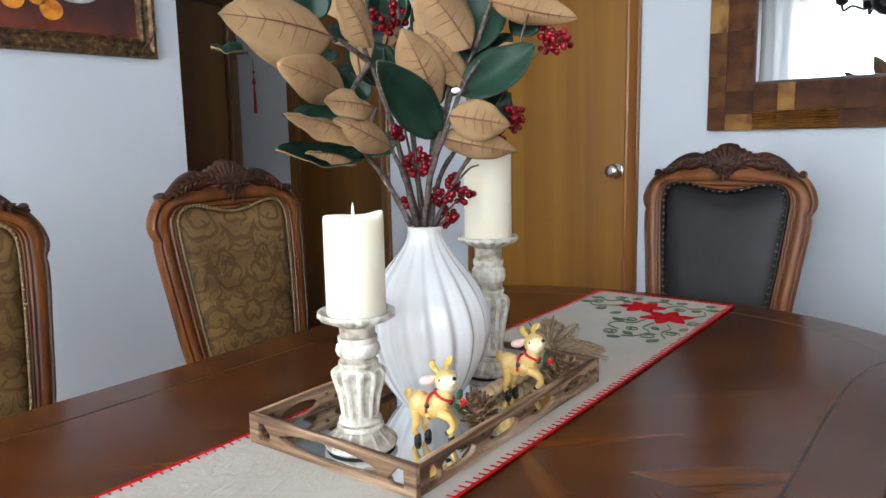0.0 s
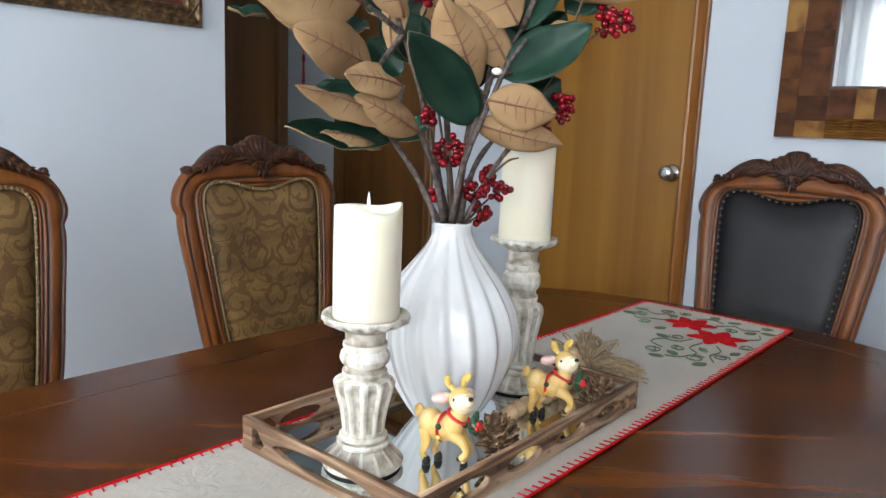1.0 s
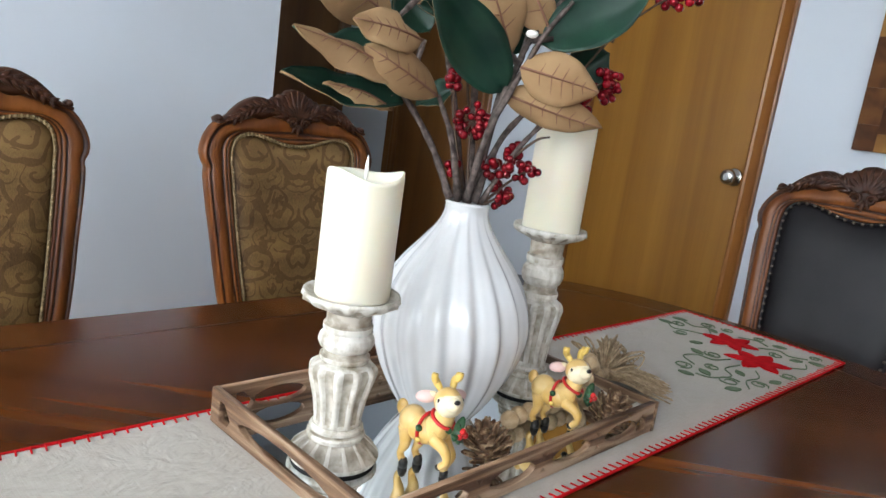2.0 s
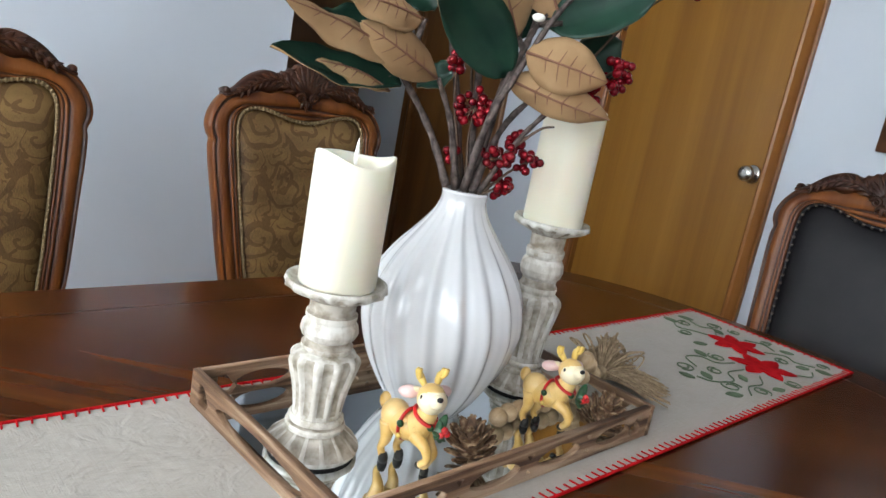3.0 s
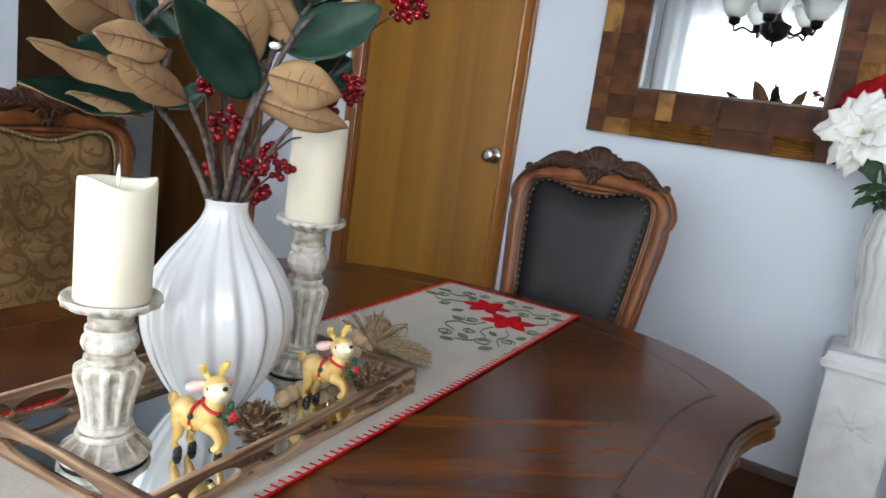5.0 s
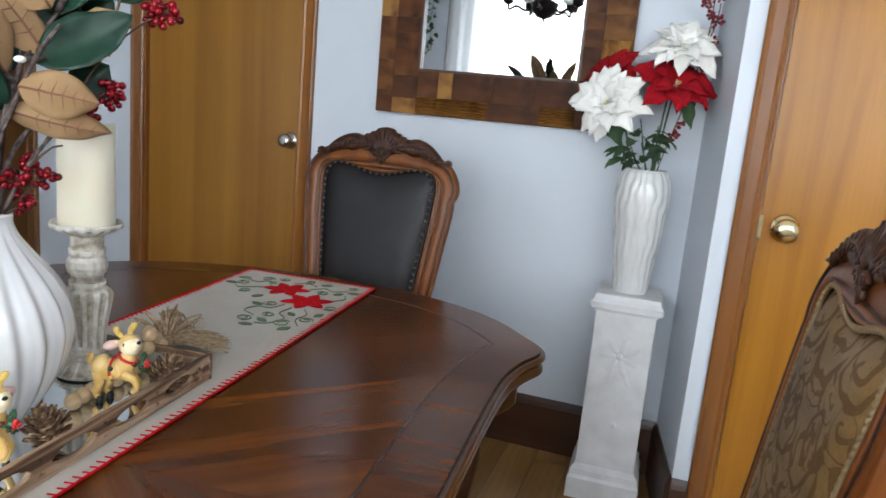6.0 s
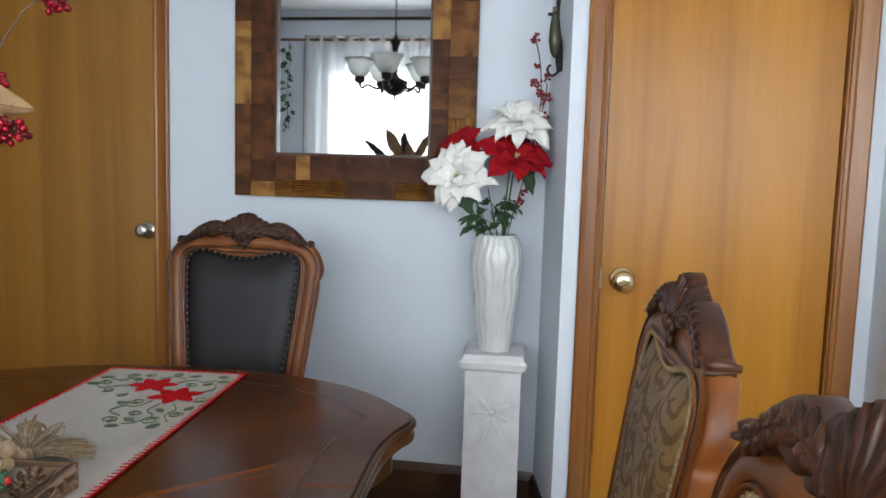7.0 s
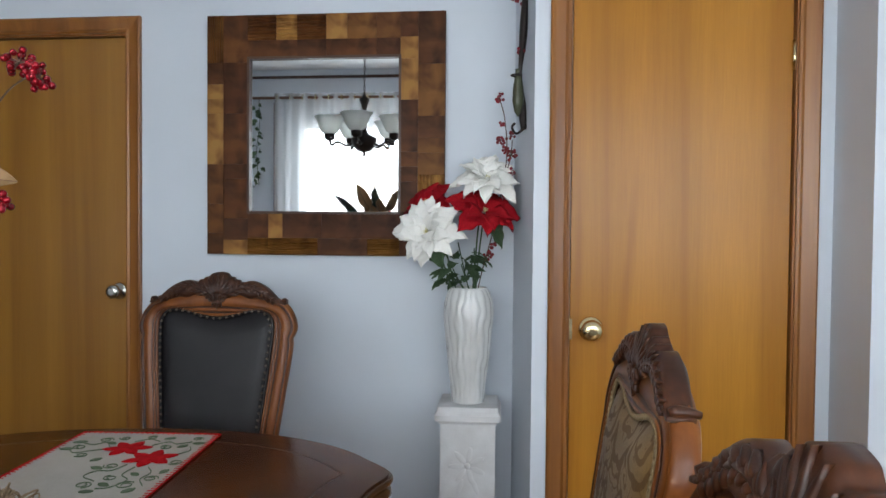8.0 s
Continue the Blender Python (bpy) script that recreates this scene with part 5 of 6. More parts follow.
    # red collar and strap with green bells, a holly sprig at the mouth
    ring = [(0.021 + 0.0145 * math.cos(a) - 0.002 * math.sin(a), 0.0135 * math.sin(a), 0.073 - 0.006 * math.cos(a)) for a in [2 * math.pi * k / 20 for k in range(21)]]
    tube(ring, 0.0023, 6, bm, 4)
    strap = [(0.000, 0.0178 * math.cos(a), 0.054 + 0.0185 * math.sin(a)) for a in [2 * math.pi * k / 24 for k in range(25)]]
    tube(strap, 0.0021, 6, bm, 4)
    for p in ((0.002, -0.0185, 0.060), (0.002, 0.0185, 0.060), (0.034, -0.006, 0.066)):
        ball(bm, p, 0.0042, 10, 8, (1, 0.8, 1), 5)
    for p in ((0.003, -0.019, 0.046), (0.003, 0.019, 0.046)):
        ball(bm, p, 0.0034, 8, 6, (1, 0.8, 1), 6)
    for a in (-0.5, 0.2, 0.9):
        ball(bm, (0.048, -0.008, 0.070 - 0.008 * a), 0.012, 10, 6, (0.50, 0.22, 1.25), 5, Matrix.Rotation(a, 3, "X"))
    for p in ((0.054, -0.008, 0.073), (0.052, -0.010, 0.067), (0.055, -0.004, 0.068)):
        ball(bm, p, 0.0040, 8, 6, (1, 1, 1), 4)
    me = bpy.data.meshes.new("deer_figurine")
    bmesh.ops.recalc_face_normals(bm, faces=bm.faces)
    bm.to_mesh(me)
    bm.free()
    for q in FAWN:
        me.materials.append(q)
    ob = finish(new("deer_figurine", me))
    ob.matrix_world = m
    return tagged(ob, label, "figurine", "deer figurines on the tray")


fawn = figurine(pose(-0.137, 0.981, FLOOR_T, 0, 0, 14) @ Matrix.Diagonal((0.93, 0.93, 0.93, 1)), "small glazed yellow deer figurine with red collar on the mirror tray")
copy_thing(fawn, pose(-0.146, 1.199, FLOOR_T, 0, 0, 16))

# pine cones
CONE = mat("pine_cone_scale", (0.11, 0.055, 0.028), 0.6)
link(CONE, ramp(CONE, noise_tex(CONE, coords(CONE), 90, 3), [(0.3, (0.06, 0.028, 0.013)), (0.52, (0.17, 0.09, 0.043)), (0.70, (0.46, 0.33, 0.20))]), bsdf(CONE).inputs["Base Color"])


def pine_cone(m, label):
    c = thing("pine_cone", m, label, "pine cone", "pine cones on the tray")
    part("core", lathe([(0.004, 0.002), (0.016, 0.010), (0.018, 0.025), (0.012, 0.042), (0.003, 0.052)], 14), CONE, c, smooth=True)
    bm = bmesh.new()
    for k in range(46):
        t = k / 45
        a = k * 2.39996
        r = 0.024 * math.sin(math.pi * (0.16 + 0.80 * t)) ** 0.8
        z = 0.006 + 0.046 * t
        tiltm = Matrix.Rotation(a, 3, "Z") @ Matrix.Rotation(-0.25 - 0.9 * t, 3, "Y")
        ball(bm, (r * math.cos(a), r * math.sin(a), z), 0.0092, 8, 5, (1.5, 0.80, 0.17), 0, tiltm)
        ball(bm, ((r + 0.011 - 0.004 * t) * math.cos(a), (r + 0.011 - 0.004 * t) * math.sin(a), z + 0.004 + 0.006 * t), 0.0021, 5, 4, (1.2, 1.3, 0.8), 0, tiltm)
    tagged(part("scale_whorl", bm, CONE, c, smooth=True), kind="stuff")
    return c


cone = pine_cone(pose(-0.114, 1.060, FLOOR_T + 0.003, 14, -10, 30) @ Matrix.Diagonal((0.86, 0.86, 0.86, 1)), "brown open pine cone lying on the mirror tray")
copy_thing(cone, pose(-0.120, 1.272, FLOOR_T + 0.003, -12, 12, -20))

# wooden bead garland with a jute tassel
BEAD = mat("pale_wooden_bead", (0.52, 0.36, 0.20), 0.55)
link(BEAD, ramp(BEAD, noise_tex(BEAD, coords(BEAD, (1, 1, 0.2)), 160, 3), [(0.3, (0.44, 0.29, 0.15)), (0.7, (0.60, 0.44, 0.27))]), bsdf(BEAD).inputs["Base Color"])
JUTE = mat("jute_yarn", (0.30, 0.21, 0.12), 0.9)
link(JUTE, ramp(JUTE, noise_tex(JUTE, coords(JUTE), 120, 3), [(0.3, (0.20, 0.135, 0.075)), (0.7, (0.40, 0.29, 0.175))]), bsdf(JUTE).inputs["Base Color"])
garland = thing("bead_garland", pose(0, 0, 0), "natural wooden bead garland with a frayed jute tassel", "garland")
path = spline([(-0.170, 1.145, FLOOR_T + 0.0125), (-0.178, 1.18, FLOOR_T + 0.0125), (-0.180, 1.225, FLOOR_T + 0.0125), (-0.187, 1.275, FLOOR_T + 0.0125), (-0.195, 1.315, FLOOR_T + 0.018), (-0.205, 1.338, TOP + 0.060), (-0.222, 1.360, TOP + 0.054), (-0.230, 1.400, TOP + 0.018)], 14)
bm = bmesh.new()
ball(bm, (0, 0, 0), 0.0122, 14, 10, (1, 1, 0.94))
bead = part("bead", bm, BEAD, garland, smooth=True)
run, want, first = 0.0, 0.0, True
for a, b in zip(path, path[1:]):
    run += (b - a).length
    if run >= want:
        ob = bead if first else new("bead", bead.data)
        first = False
        ob.parent = garland
        ob.matrix_basis = Matrix.Translation(b) @ (b - a).to_track_quat("Z", "Y").to_matrix().to_4x4()
        want += 0.0235
part("string", tube(path, 0.0012, 5), JUTE, garland, smooth=True)
jr = random.Random(3)
root = Vector((-0.232, 1.412, TOP + 0.022))
part("knot", ball(bmesh.new(), root, 0.013, 12, 8, (1.0, 1.3, 1.0)), JUTE, garland, "wrapped jute knot", True)
bm = bmesh.new()
for k in range(130):
    a = math.radians(58) + jr.gauss(0, 0.30)
    l = jr.uniform(0.075, 0.112)
    d = Vector((math.cos(a), math.sin(a), 0))
    h = jr.uniform(0.0, 0.016)
    s = Vector((jr.uniform(-0.007, 0.007), jr.uniform(-0.007, 0.007), jr.uniform(-0.006, 0.008)))
    e = root + d * l
    tube(spline([root + s, root + d * l * 0.45 + Vector((0, 0, h - 0.004)), (e.x, e.y, TOP + 0.005 + h * 0.7 + jr.uniform(0, 0.005))], 3), [0.0017, 0.0017, 0.0016, 0.0016, 0.0015, 0.0014, 0.0010], 4, bm)
tagged(part("tassel_skirt", bm, JUTE, garland, "loose jute strands"), kind="stuff")
bm = bmesh.new()
for k in range(70):
    a = math.radians(118) + jr.gauss(0, 0.42)
    l = jr.uniform(0.035, 0.07)
    d = Vector((math.cos(a), math.sin(a), 0))
    h = jr.uniform(0.012, 0.040)
    w = Vector((jr.uniform(-0.012, 0.012), jr.uniform(-0.012, 0.012), 0))
    tube(spline([root, root + d * l * 0.6 + w + Vector((0, 0, h)), root + d * l + w * 1.5 + Vector((0, 0, h * 1.1)), root + d * l * 0.9 - w + Vector((0, 0, h * 0.4)), root + d * l * 0.4 + Vector((0, 0, -0.006))], 4), 0.0016, 4, bm)
tagged(part("tassel_head", bm, JUTE, garland, "ruffled jute strands"), kind="stuff")

# ---- the north wall: mirror, column, flowers ----


def block_wood(name, stops):
    m = wood(name, (0.050, 0.015, 0.0045), (0.125, 0.048, 0.012), (0.23, 0.100, 0.024), "X", 12, 0.55, 0.12, coat=0.0, pores=0.4)
    bsdf(m).inputs["Specular IOR Level"].default_value = 0.2
    tone = ramp(m, node(m, "ShaderNodeObjectInfo").outputs["Random"], stops)
    old = bsdf(m).inputs["Base Color"].links[0].from_socket
    burn = ramp(m, noise_tex(m, coords(m), 11, 2, 0.5, 0.5), [(0.34, (0.36, 0.25, 0.19)), (0.60, (1.0, 0.97, 0.92))])
    link(m, blend(m, 1.0, blend(m, 0.62, old, tone), burn, "MULTIPLY"), bsdf(m).inputs["Base Color"])
    return m


BLOCK = [block_wood("burnt_wood_block", [(0.0, (0.075, 0.024, 0.007)), (0.30, (0.13, 0.045, 0.011)), (0.55, (0.22, 0.095, 0.021)), (0.80, (0.38, 0.190, 0.046)), (1.0, (0.50, 0.28, 0.085))]),
         block_wood("red_stained_block", [(0.0, (0.060, 0.017, 0.006)), (0.40, (0.085, 0.025, 0.008)), (0.74, (0.125, 0.042, 0.011)), (0.86, (0.36, 0.180, 0.044)), (1.0, (0.46, 0.24, 0.065))])]
GLASS = mat("mirror_silver", (0.86, 0.88, 0.88), 0.015, 1.0)
MX0, MX1, MZ0, MZ1 = -0.546, 0.358, 1.190, 2.086
GX0, GX1, GZ0, GZ1 = -0.387, 0.192, 1.348, 1.928
mirror = thing("wall_mirror", pose((MX0 + MX1) / 2, NORTH - 0.0015, MZ0), "square wall mirror in a wide frame of burnt wood blocks", "mirror")
W2, H2 = (MX1 - MX0) / 2, MZ1 - MZ0
gx0, gx1, gz0, gz1 = GX0 - (MX0 + MX1) / 2, GX1 - (MX0 + MX1) / 2, GZ0 - MZ0, GZ1 - MZ0
part("backing", boxes(((-W2 + 0.01, -0.012, 0.01), (W2 - 0.01, 0.0, H2 - 0.01))), SKIRT, mirror)
part("mirror_glass", boxes(((gx0 - 0.004, -0.017, gz0 - 0.004), (gx1 + 0.004, -0.0125, gz1 + 0.004))), GLASS, mirror, "silvered mirror glass")
block_rng = random.Random(21)


def frame_row(x0, x1, z0, z1, along, inner):
    """One row of unequal blocks."""
    a, end = (x0, x1) if along == "x" else (z0, z1)
    while a < end - 0.004:
        b = a + block_rng.choice((0.055, 0.08, 0.11, 0.15, 0.19))
        if end - b < 0.05:
            b = end
        d = -0.032 - block_rng.uniform(0, 0.0015)
        lo = (a + 0.0001, d, z0 + 0.0001) if along == "x" else (x0 + 0.0001, d, a + 0.0001)
        hi = (b - 0.0001, -0.0122, z1 - 0.0001) if along == "x" else (x1 - 0.0001, -0.0122, b - 0.0001)
        mid = Vector([(lo[i] + hi[i]) / 2 for i in range(3)])
        bm = bmesh.new()
        if not inner and block_rng.random() < 0.20:
            # ridged block: saw-cut grooves along its length
            i, o = (2, 0) if along == "x" else (0, 2)
            n = 7
            cut = [(lo[i] + (hi[i] - lo[i]) * k / (2 * n), lo[1] - (0.004 if k % 2 else -0.001)) for k in range(2 * n + 1)]
            ring = [(a2, d2) for a2, d2 in cut] + [(hi[i], hi[1]), (lo[i], hi[1])]
            ends = []
            for e in (lo[o], hi[o]):
                ends.append([((e, d2, a2) if along == "x" else (a2, d2, e)) for a2, d2 in ring])
            skin(bm, ends)
        else:
            box(bm, lo, hi, 0.0010, 2)
        for q in bm.verts:
            q.co -= mid
        ob = part("wood_block", bm, BLOCK[1 if inner else 0], mirror)
        ob.matrix_basis = Matrix.Translation(mid)
        a = b


FW = 0.40
lx = (-W2, -W2 + (gx0 + W2) * FW, gx0)
rx = (gx1, gx1 + (W2 - gx1) * FW, W2)
bz = (0, gz0 * FW, gz0)
tz = (gz1, gz1 + (H2 - gz1) * FW, H2)
for k in (0, 1):
    frame_row(lx[k], lx[k + 1], 0, H2, "z", k == 1)
    frame_row(rx[k], rx[k + 1], 0, H2, "z", k == 0)
    frame_row(gx0, gx1, bz[k], bz[k + 1], "x", k == 1)
    frame_row(gx0, gx1, tz[k], tz[k + 1], "x", k == 0)

# dark lip round the glass
for lo, hi in (((gx0 - 0.004, -0.0335, gz0 - 0.004), (gx0 + 0.006, -0.017, gz1 + 0.004)), ((gx1 - 0.006, -0.0335, gz0 - 0.004), (gx1 + 0.004, -0.017, gz1 + 0.004)),
               ((gx0 + 0.006, -0.0335, gz0 - 0.004), (gx1 - 0.006, -0.017, gz0 + 0.006)), ((gx0 + 0.006, -0.0335, gz1 - 0.006), (gx1 - 0.006, -0.017, gz1 + 0.004))):
    part("inner_lip", box(bmesh.new(), lo, hi, 0.002), SKIRT, mirror)

# flower column
STONE = mat("white_painted_plaster", (0.66, 0.66, 0.66), 0.7)
v = coords(STONE)
link(STONE, ramp(STONE, noise_tex(STONE, v, 12, 5), [(0.3, (0.58, 0.57, 0.56)), (0.7, (0.72, 0.72, 0.72))]), bsdf(STONE).inputs["Base Color"])
bump(STONE, noise_tex(STONE, v, 150, 4), 0.25, 0.002)
PX, PY, PZ = 0.466, 2.770, 0.698
column = thing("flower_column", pose(PX, PY, 0, 0, 0, 2), "white plaster square column with raised flower reliefs", "pedestal")


def square_turn(name, prof, label=""):
    rings = [[(sx * r, sy * r, z) for sx, sy in ((-1, -1), (1, -1), (1, 1), (-1, 1))] for r, z in prof]
    part(name, skin(bmesh.new(), rings), STONE, column, label)


square_turn("plinth", [(0.115, 0), (0.115, 0.07), (0.108, 0.08), (0.108, 0.10), (0.096, 0.115)])
square_turn("shaft", [(0.094, 0.115), (0.092, 0.640)])
square_turn("capital", [(0.094, 0.640), (0.098, 0.648), (0.109, 0.652), (0.111, 0.672), (0.106, 0.678), (0.102, 0.684), (0.100, PZ - 0.003), (0.098, PZ)])
for z, x in ((0.50, 0.0), (0.27, 0.01)):
    bm = bmesh.new()
    for k in range(7):
        a = 2 * math.pi * k / 7 + z
        ball(bm, (x + 0.038 * math.cos(a), -0.0925, z + 0.038 * math.sin(a)), 0.026, 12, 8, (1.0, 0.04, 0.34), 0, Matrix.Rotation(-a, 3, "Y"))
    ball(bm, (x, -0.0935, z), 0.010, 10, 8, (1, 0.4, 1))
    for a in (-1.2, -1.9):
        ball(bm, (x + 0.075 * math.cos(a), -0.0925, z + 0.075 * math.sin(a)), 0.03, 12, 8, (1.0, 0.035, 0.28), 0, Matrix.Rotation(-a, 3, "Y"))
    part("flower_relief", bm, STONE, column, "raised plaster flower", True)

GLAZE2 = mat("ivory_glazed_ceramic", (0.74, 0.74, 0.72), 0.2, Coat_Weight=1.0, Coat_Roughness=0.03, Coat_IOR=1.75)
link(GLAZE2, ramp(GLAZE2, noise_tex(GLAZE2, coords(GLAZE2), 12, 3), [(0.3, (0.60, 0.60, 0.58)), (0.7, (0.68, 0.68, 0.665))]), bsdf(GLAZE2).inputs["Base Color"])
vase2 = thing("wavy_vase", pose(PX - 0.004, PY, PZ), "tall ivory glazed vase with wavy vertical ribs on the column", "vase")
prof = rows([(0.052, 0.0), (0.055, 0.004), (0.061, 0.06), (0.071, 0.15), (0.080, 0.24), (0.0845, 0.30), (0.082, 0.345), (0.072, 0.378), (0.064, 0.392)], 7)
prof += [(0.061, 0.393), (0.058, 0.39), (0.060, 0.36), (0.055, 0.2), (0.0005, 0.2)]


def wavy(r, z, a):
    if z > 0.39 or (r < 0.062 and z > 0.1):
        return r
    return r * (1 + 0.045 * (abs(math.sin(9 * a + 0.55 * math.sin(z * 42 + 3 * math.sin(2 * a)) + 0.3 * math.sin(z * 90 + 5 * a))) - 0.5) * min(1, z * 40))


part("vessel", lathe(prof, 180, wavy), GLAZE2, vase2, smooth=True)
part("mouth_rim", tube([(0.0625 * math.cos(a), 0.0625 * math.sin(a), 0.392) for a in [2 * math.pi * k / 48 for k in range(49)]], 0.0025, 8), GLAZE2, vase2, smooth=True)

# poinsettias
PETALS = {"white": mat("white_silk_petal", (0.82, 0.81, 0.76), 0.8, Specular_IOR_Level=0.2), "red": mat("red_silk_petal", (0.42, 0.006, 0.012), 0.85, Specular_IOR_Level=0.15), "green": mat("green_silk_leaf", (0.035, 0.085, 0.030), 0.6)}
for key, (lo, hi) in {"white": ((0.74, 0.72, 0.66), (0.86, 0.85, 0.81)), "red": ((0.20, 0.002, 0.006), (0.39, 0.006, 0.012)), "green": ((0.018, 0.045, 0.016), (0.06, 0.12, 0.045))}.items():
    q = PETALS[key]
    link(q, ramp(q, noise_tex(q, coords(q), 40, 4), [(0.3, lo), (0.7, hi)]), bsdf(q).inputs["Base Color"])
    bump(q, noise_tex(q, coords(q, (1, 0.2, 1)), 180, 3), 0.4, 0.001)
STAMEN = mat("yellow_stamen", (0.60, 0.54, 0.26), 0.6)


def petal_mesh(name, seed, wide):
    """A unit petal along +x, cupped, with pointed lobes."""
    bm = bmesh.new()
    NL, NW = 12, 6
    tops = []
    for lift in (0.004, -0.004):
        g = []
        for i in range(NL + 1):
            u = i / NL
            half = wide * (math.sin(math.pi * u ** 0.85) ** 0.75) * (1 + 0.16 * math.sin(u * 22 + seed)) * (1 - 0.3 * u ** 4) + 0.004
            g.append([bm.verts.new((u, half * (2 * j / NW - 1), 0.16 * math.sin(u * 2.6) - 0.22 * u * u + 0.16 * half * abs(2 * j / NW - 1) + 0.05 * math.sin(u * 9 + seed + j) * u + lift)) for j in range(NW + 1)])
        tops.append(g)
    for s, g in enumerate(tops):
        for i in range(NL):
            for j in range(NW):
                q = (g[i][j], g[i + 1][j], g[i + 1][j + 1], g[i][j + 1])
                bm.faces.new(q if s == 0 else q[::-1])
    a, b = tops
    for j in (0, NW):
        for i in range(NL):
            bm.faces.new((a[i][j], a[i + 1][j], b[i + 1][j], b[i][j]))
    me = bpy.data.meshes.new(name)
    bmesh.ops.recalc_face_normals(bm, faces=bm.faces)
    bm.to_mesh(me)
    bm.free()
    for p in me.polygons:
        p.use_smooth = True
    return me


petal_shapes = {}
flower_rng = random.Random(8)


def petal(name, colour, owner, m):
    key = (colour, flower_rng.randrange(3))
    if key not in petal_shapes:
        me = petal_mesh(name, key[1] * 2.1, {"white": 0.30, "red": 0.35, "green": 0.28}[colour])
        me.materials.append(PETALS[colour])
        petal_shapes[key] = me
    ob = new(name, petal_shapes[key])
    ob.parent = owner
    ob.matrix_basis = m
    return ob


def poinsettia(at, toward, size, colour, layers, foot, label):
    f = thing("poinsettia_stem", pose(0, 0, 0), label, "artificial flower", "poinsettias in the wavy vase")
    face = Vector(toward).normalized()
    base = Matrix.Translation(at) @ face.to_track_quat("Z", "Y").to_matrix().to_4x4()
    for n, lift, k, off in layers:
        for i in range(n):
            a = 360 * i / n + off + flower_rng.uniform(-9, 9)
            s = size * k * flower_rng.uniform(0.88, 1.1)
            petal("petal", colour, f, base @ pose(0, 0, 0.004, 0, 0, a) @ pose(0.006, 0, 0, flower_rng.uniform(-14, 14), -lift + flower_rng.uniform(-8, 8), 0) @ Matrix.Diagonal((s, s, s, 1)))
    bm = bmesh.new()
    for i in range(9):
        a = i * 2.4
        p = base @ Vector((0.0035 * math.sqrt(i) * math.cos(a), 0.0035 * math.sqrt(i) * math.sin(a), 0.022))
        tube([base @ Vector((0, 0, 0.003)), p], 0.001, 4, bm)
        ball(bm, p, 0.0022, 7, 5)
    part("stamen_cluster", bm, STAMEN, f, "small yellow-green stamens", True)
    q = base @ Vector((0, 0, -0.05))
    part("stem", tube(spline([at, q, ((q.x + foot[0]) / 2, (q.y + foot[1]) / 2 , (q.z + foot[2]) / 2), foot], 6), 0.0028, 7), PETALS["green"], f, smooth=True)
    for i in range(2):
        a = flower_rng.uniform(0, 360)
        petal("leaf", "green", f, base @ pose(0, 0, -0.018, 0, 0, a) @ pose(0.01, 0, 0, 0, 12, 0) @ Matrix.Diagonal((size * 0.95, size * 0.95, size * 0.95, 1)))
    return f


FULL = ((8, 4, 1.0, 0), (8, 24, 0.86, 22), (6, 44, 0.62, 10), (4, 60, 0.40, 30))
FLAT = ((7, 4, 1.0, 0), (6, 20, 0.72, 25))
foot = (PX - 0.004, PY, PZ + 0.22)
poinsettia((0.328, 2.705, 1.280), (-0.25, -0.9, 0.25), 0.122, "white", FULL, foot, "full white silk poinsettia in the ivory vase")
poinsettia((0.520, 2.770, 1.455), (0.05, -0.62, 0.7), 0.118, "white", FULL, foot, "white silk poinsettia at the top of the bunch")
poinsettia((0.512, 2.720, 1.345), (0.30, -0.55, 0.6), 0.122, "red", FLAT, foot, "drooping red silk poinsettia in the ivory vase")
poinsettia((0.315, 2.800, 1.375), (-0.45, -0.5, 0.6), 0.110, "red", FLAT, foot, "red silk poinsettia behind the white one")
green = thing("green_spray", pose(0, 0, 0), "dark green silk leaves at the mouth of the ivory vase", "artificial leaves")
for i in range(7):
    a = 2.4 * i
    tip = (PX - 0.03 + 0.055 * math.cos(a), PY - 0.03 + 0.045 * math.sin(a), PZ + 0.44 + 0.018 * i)
    part("stem", tube([foot, (PX + 0.02 * math.cos(a), PY + 0.02 * math.sin(a), PZ + 0.38), tip], 0.002, 5), PETALS["green"], green)
for i in range(22):
    a = flower_rng.uniform(0, 360)
    r = flower_rng.uniform(0.01, 0.06)
    petal("leaf", "green", green, pose(PX - 0.03 + r * math.cos(math.radians(a)), PY - 0.025 + r * 0.8 * math.sin(math.radians(a)), PZ + flower_rng.uniform(0.40, 0.52), 0, 0, a) @ pose(0, 0, 0, flower_rng.uniform(-40, 40), flower_rng.uniform(-35, 40), 0) @ Matrix.Diagonal((0.065, 0.065, 0.065, 1)))

sprig = thing("berry_sprig", pose(0, 0, 0), "thin twig of dark red berries rising behind the poinsettias", "berry branch")
DARKBERRY = mat("dark_red_berry", (0.20, 0.006, 0.014), 0.35)
keep_mesh = berry_mesh
berry_mesh = keep_mesh.copy()
berry_mesh.materials.clear()
berry_mesh.materials.append(DARKBERRY)
for pts in ([foot, (0.50, 2.775, 1.12), (0.545, 2.79, 1.30), (0.585, 2.79, 1.52), (0.580, 2.79, 1.66), (0.560, 2.79, 1.745)], [(0.575, 2.79, 1.45), (0.60, 2.79, 1.54), (0.605, 2.79, 1.60)], [(0.50, 2.775, 1.12), (0.52, 2.745, 1.20)]):
    part("twig", tube(spline(pts, 6), 0.0018, 6), TWIG, sprig, smooth=True)
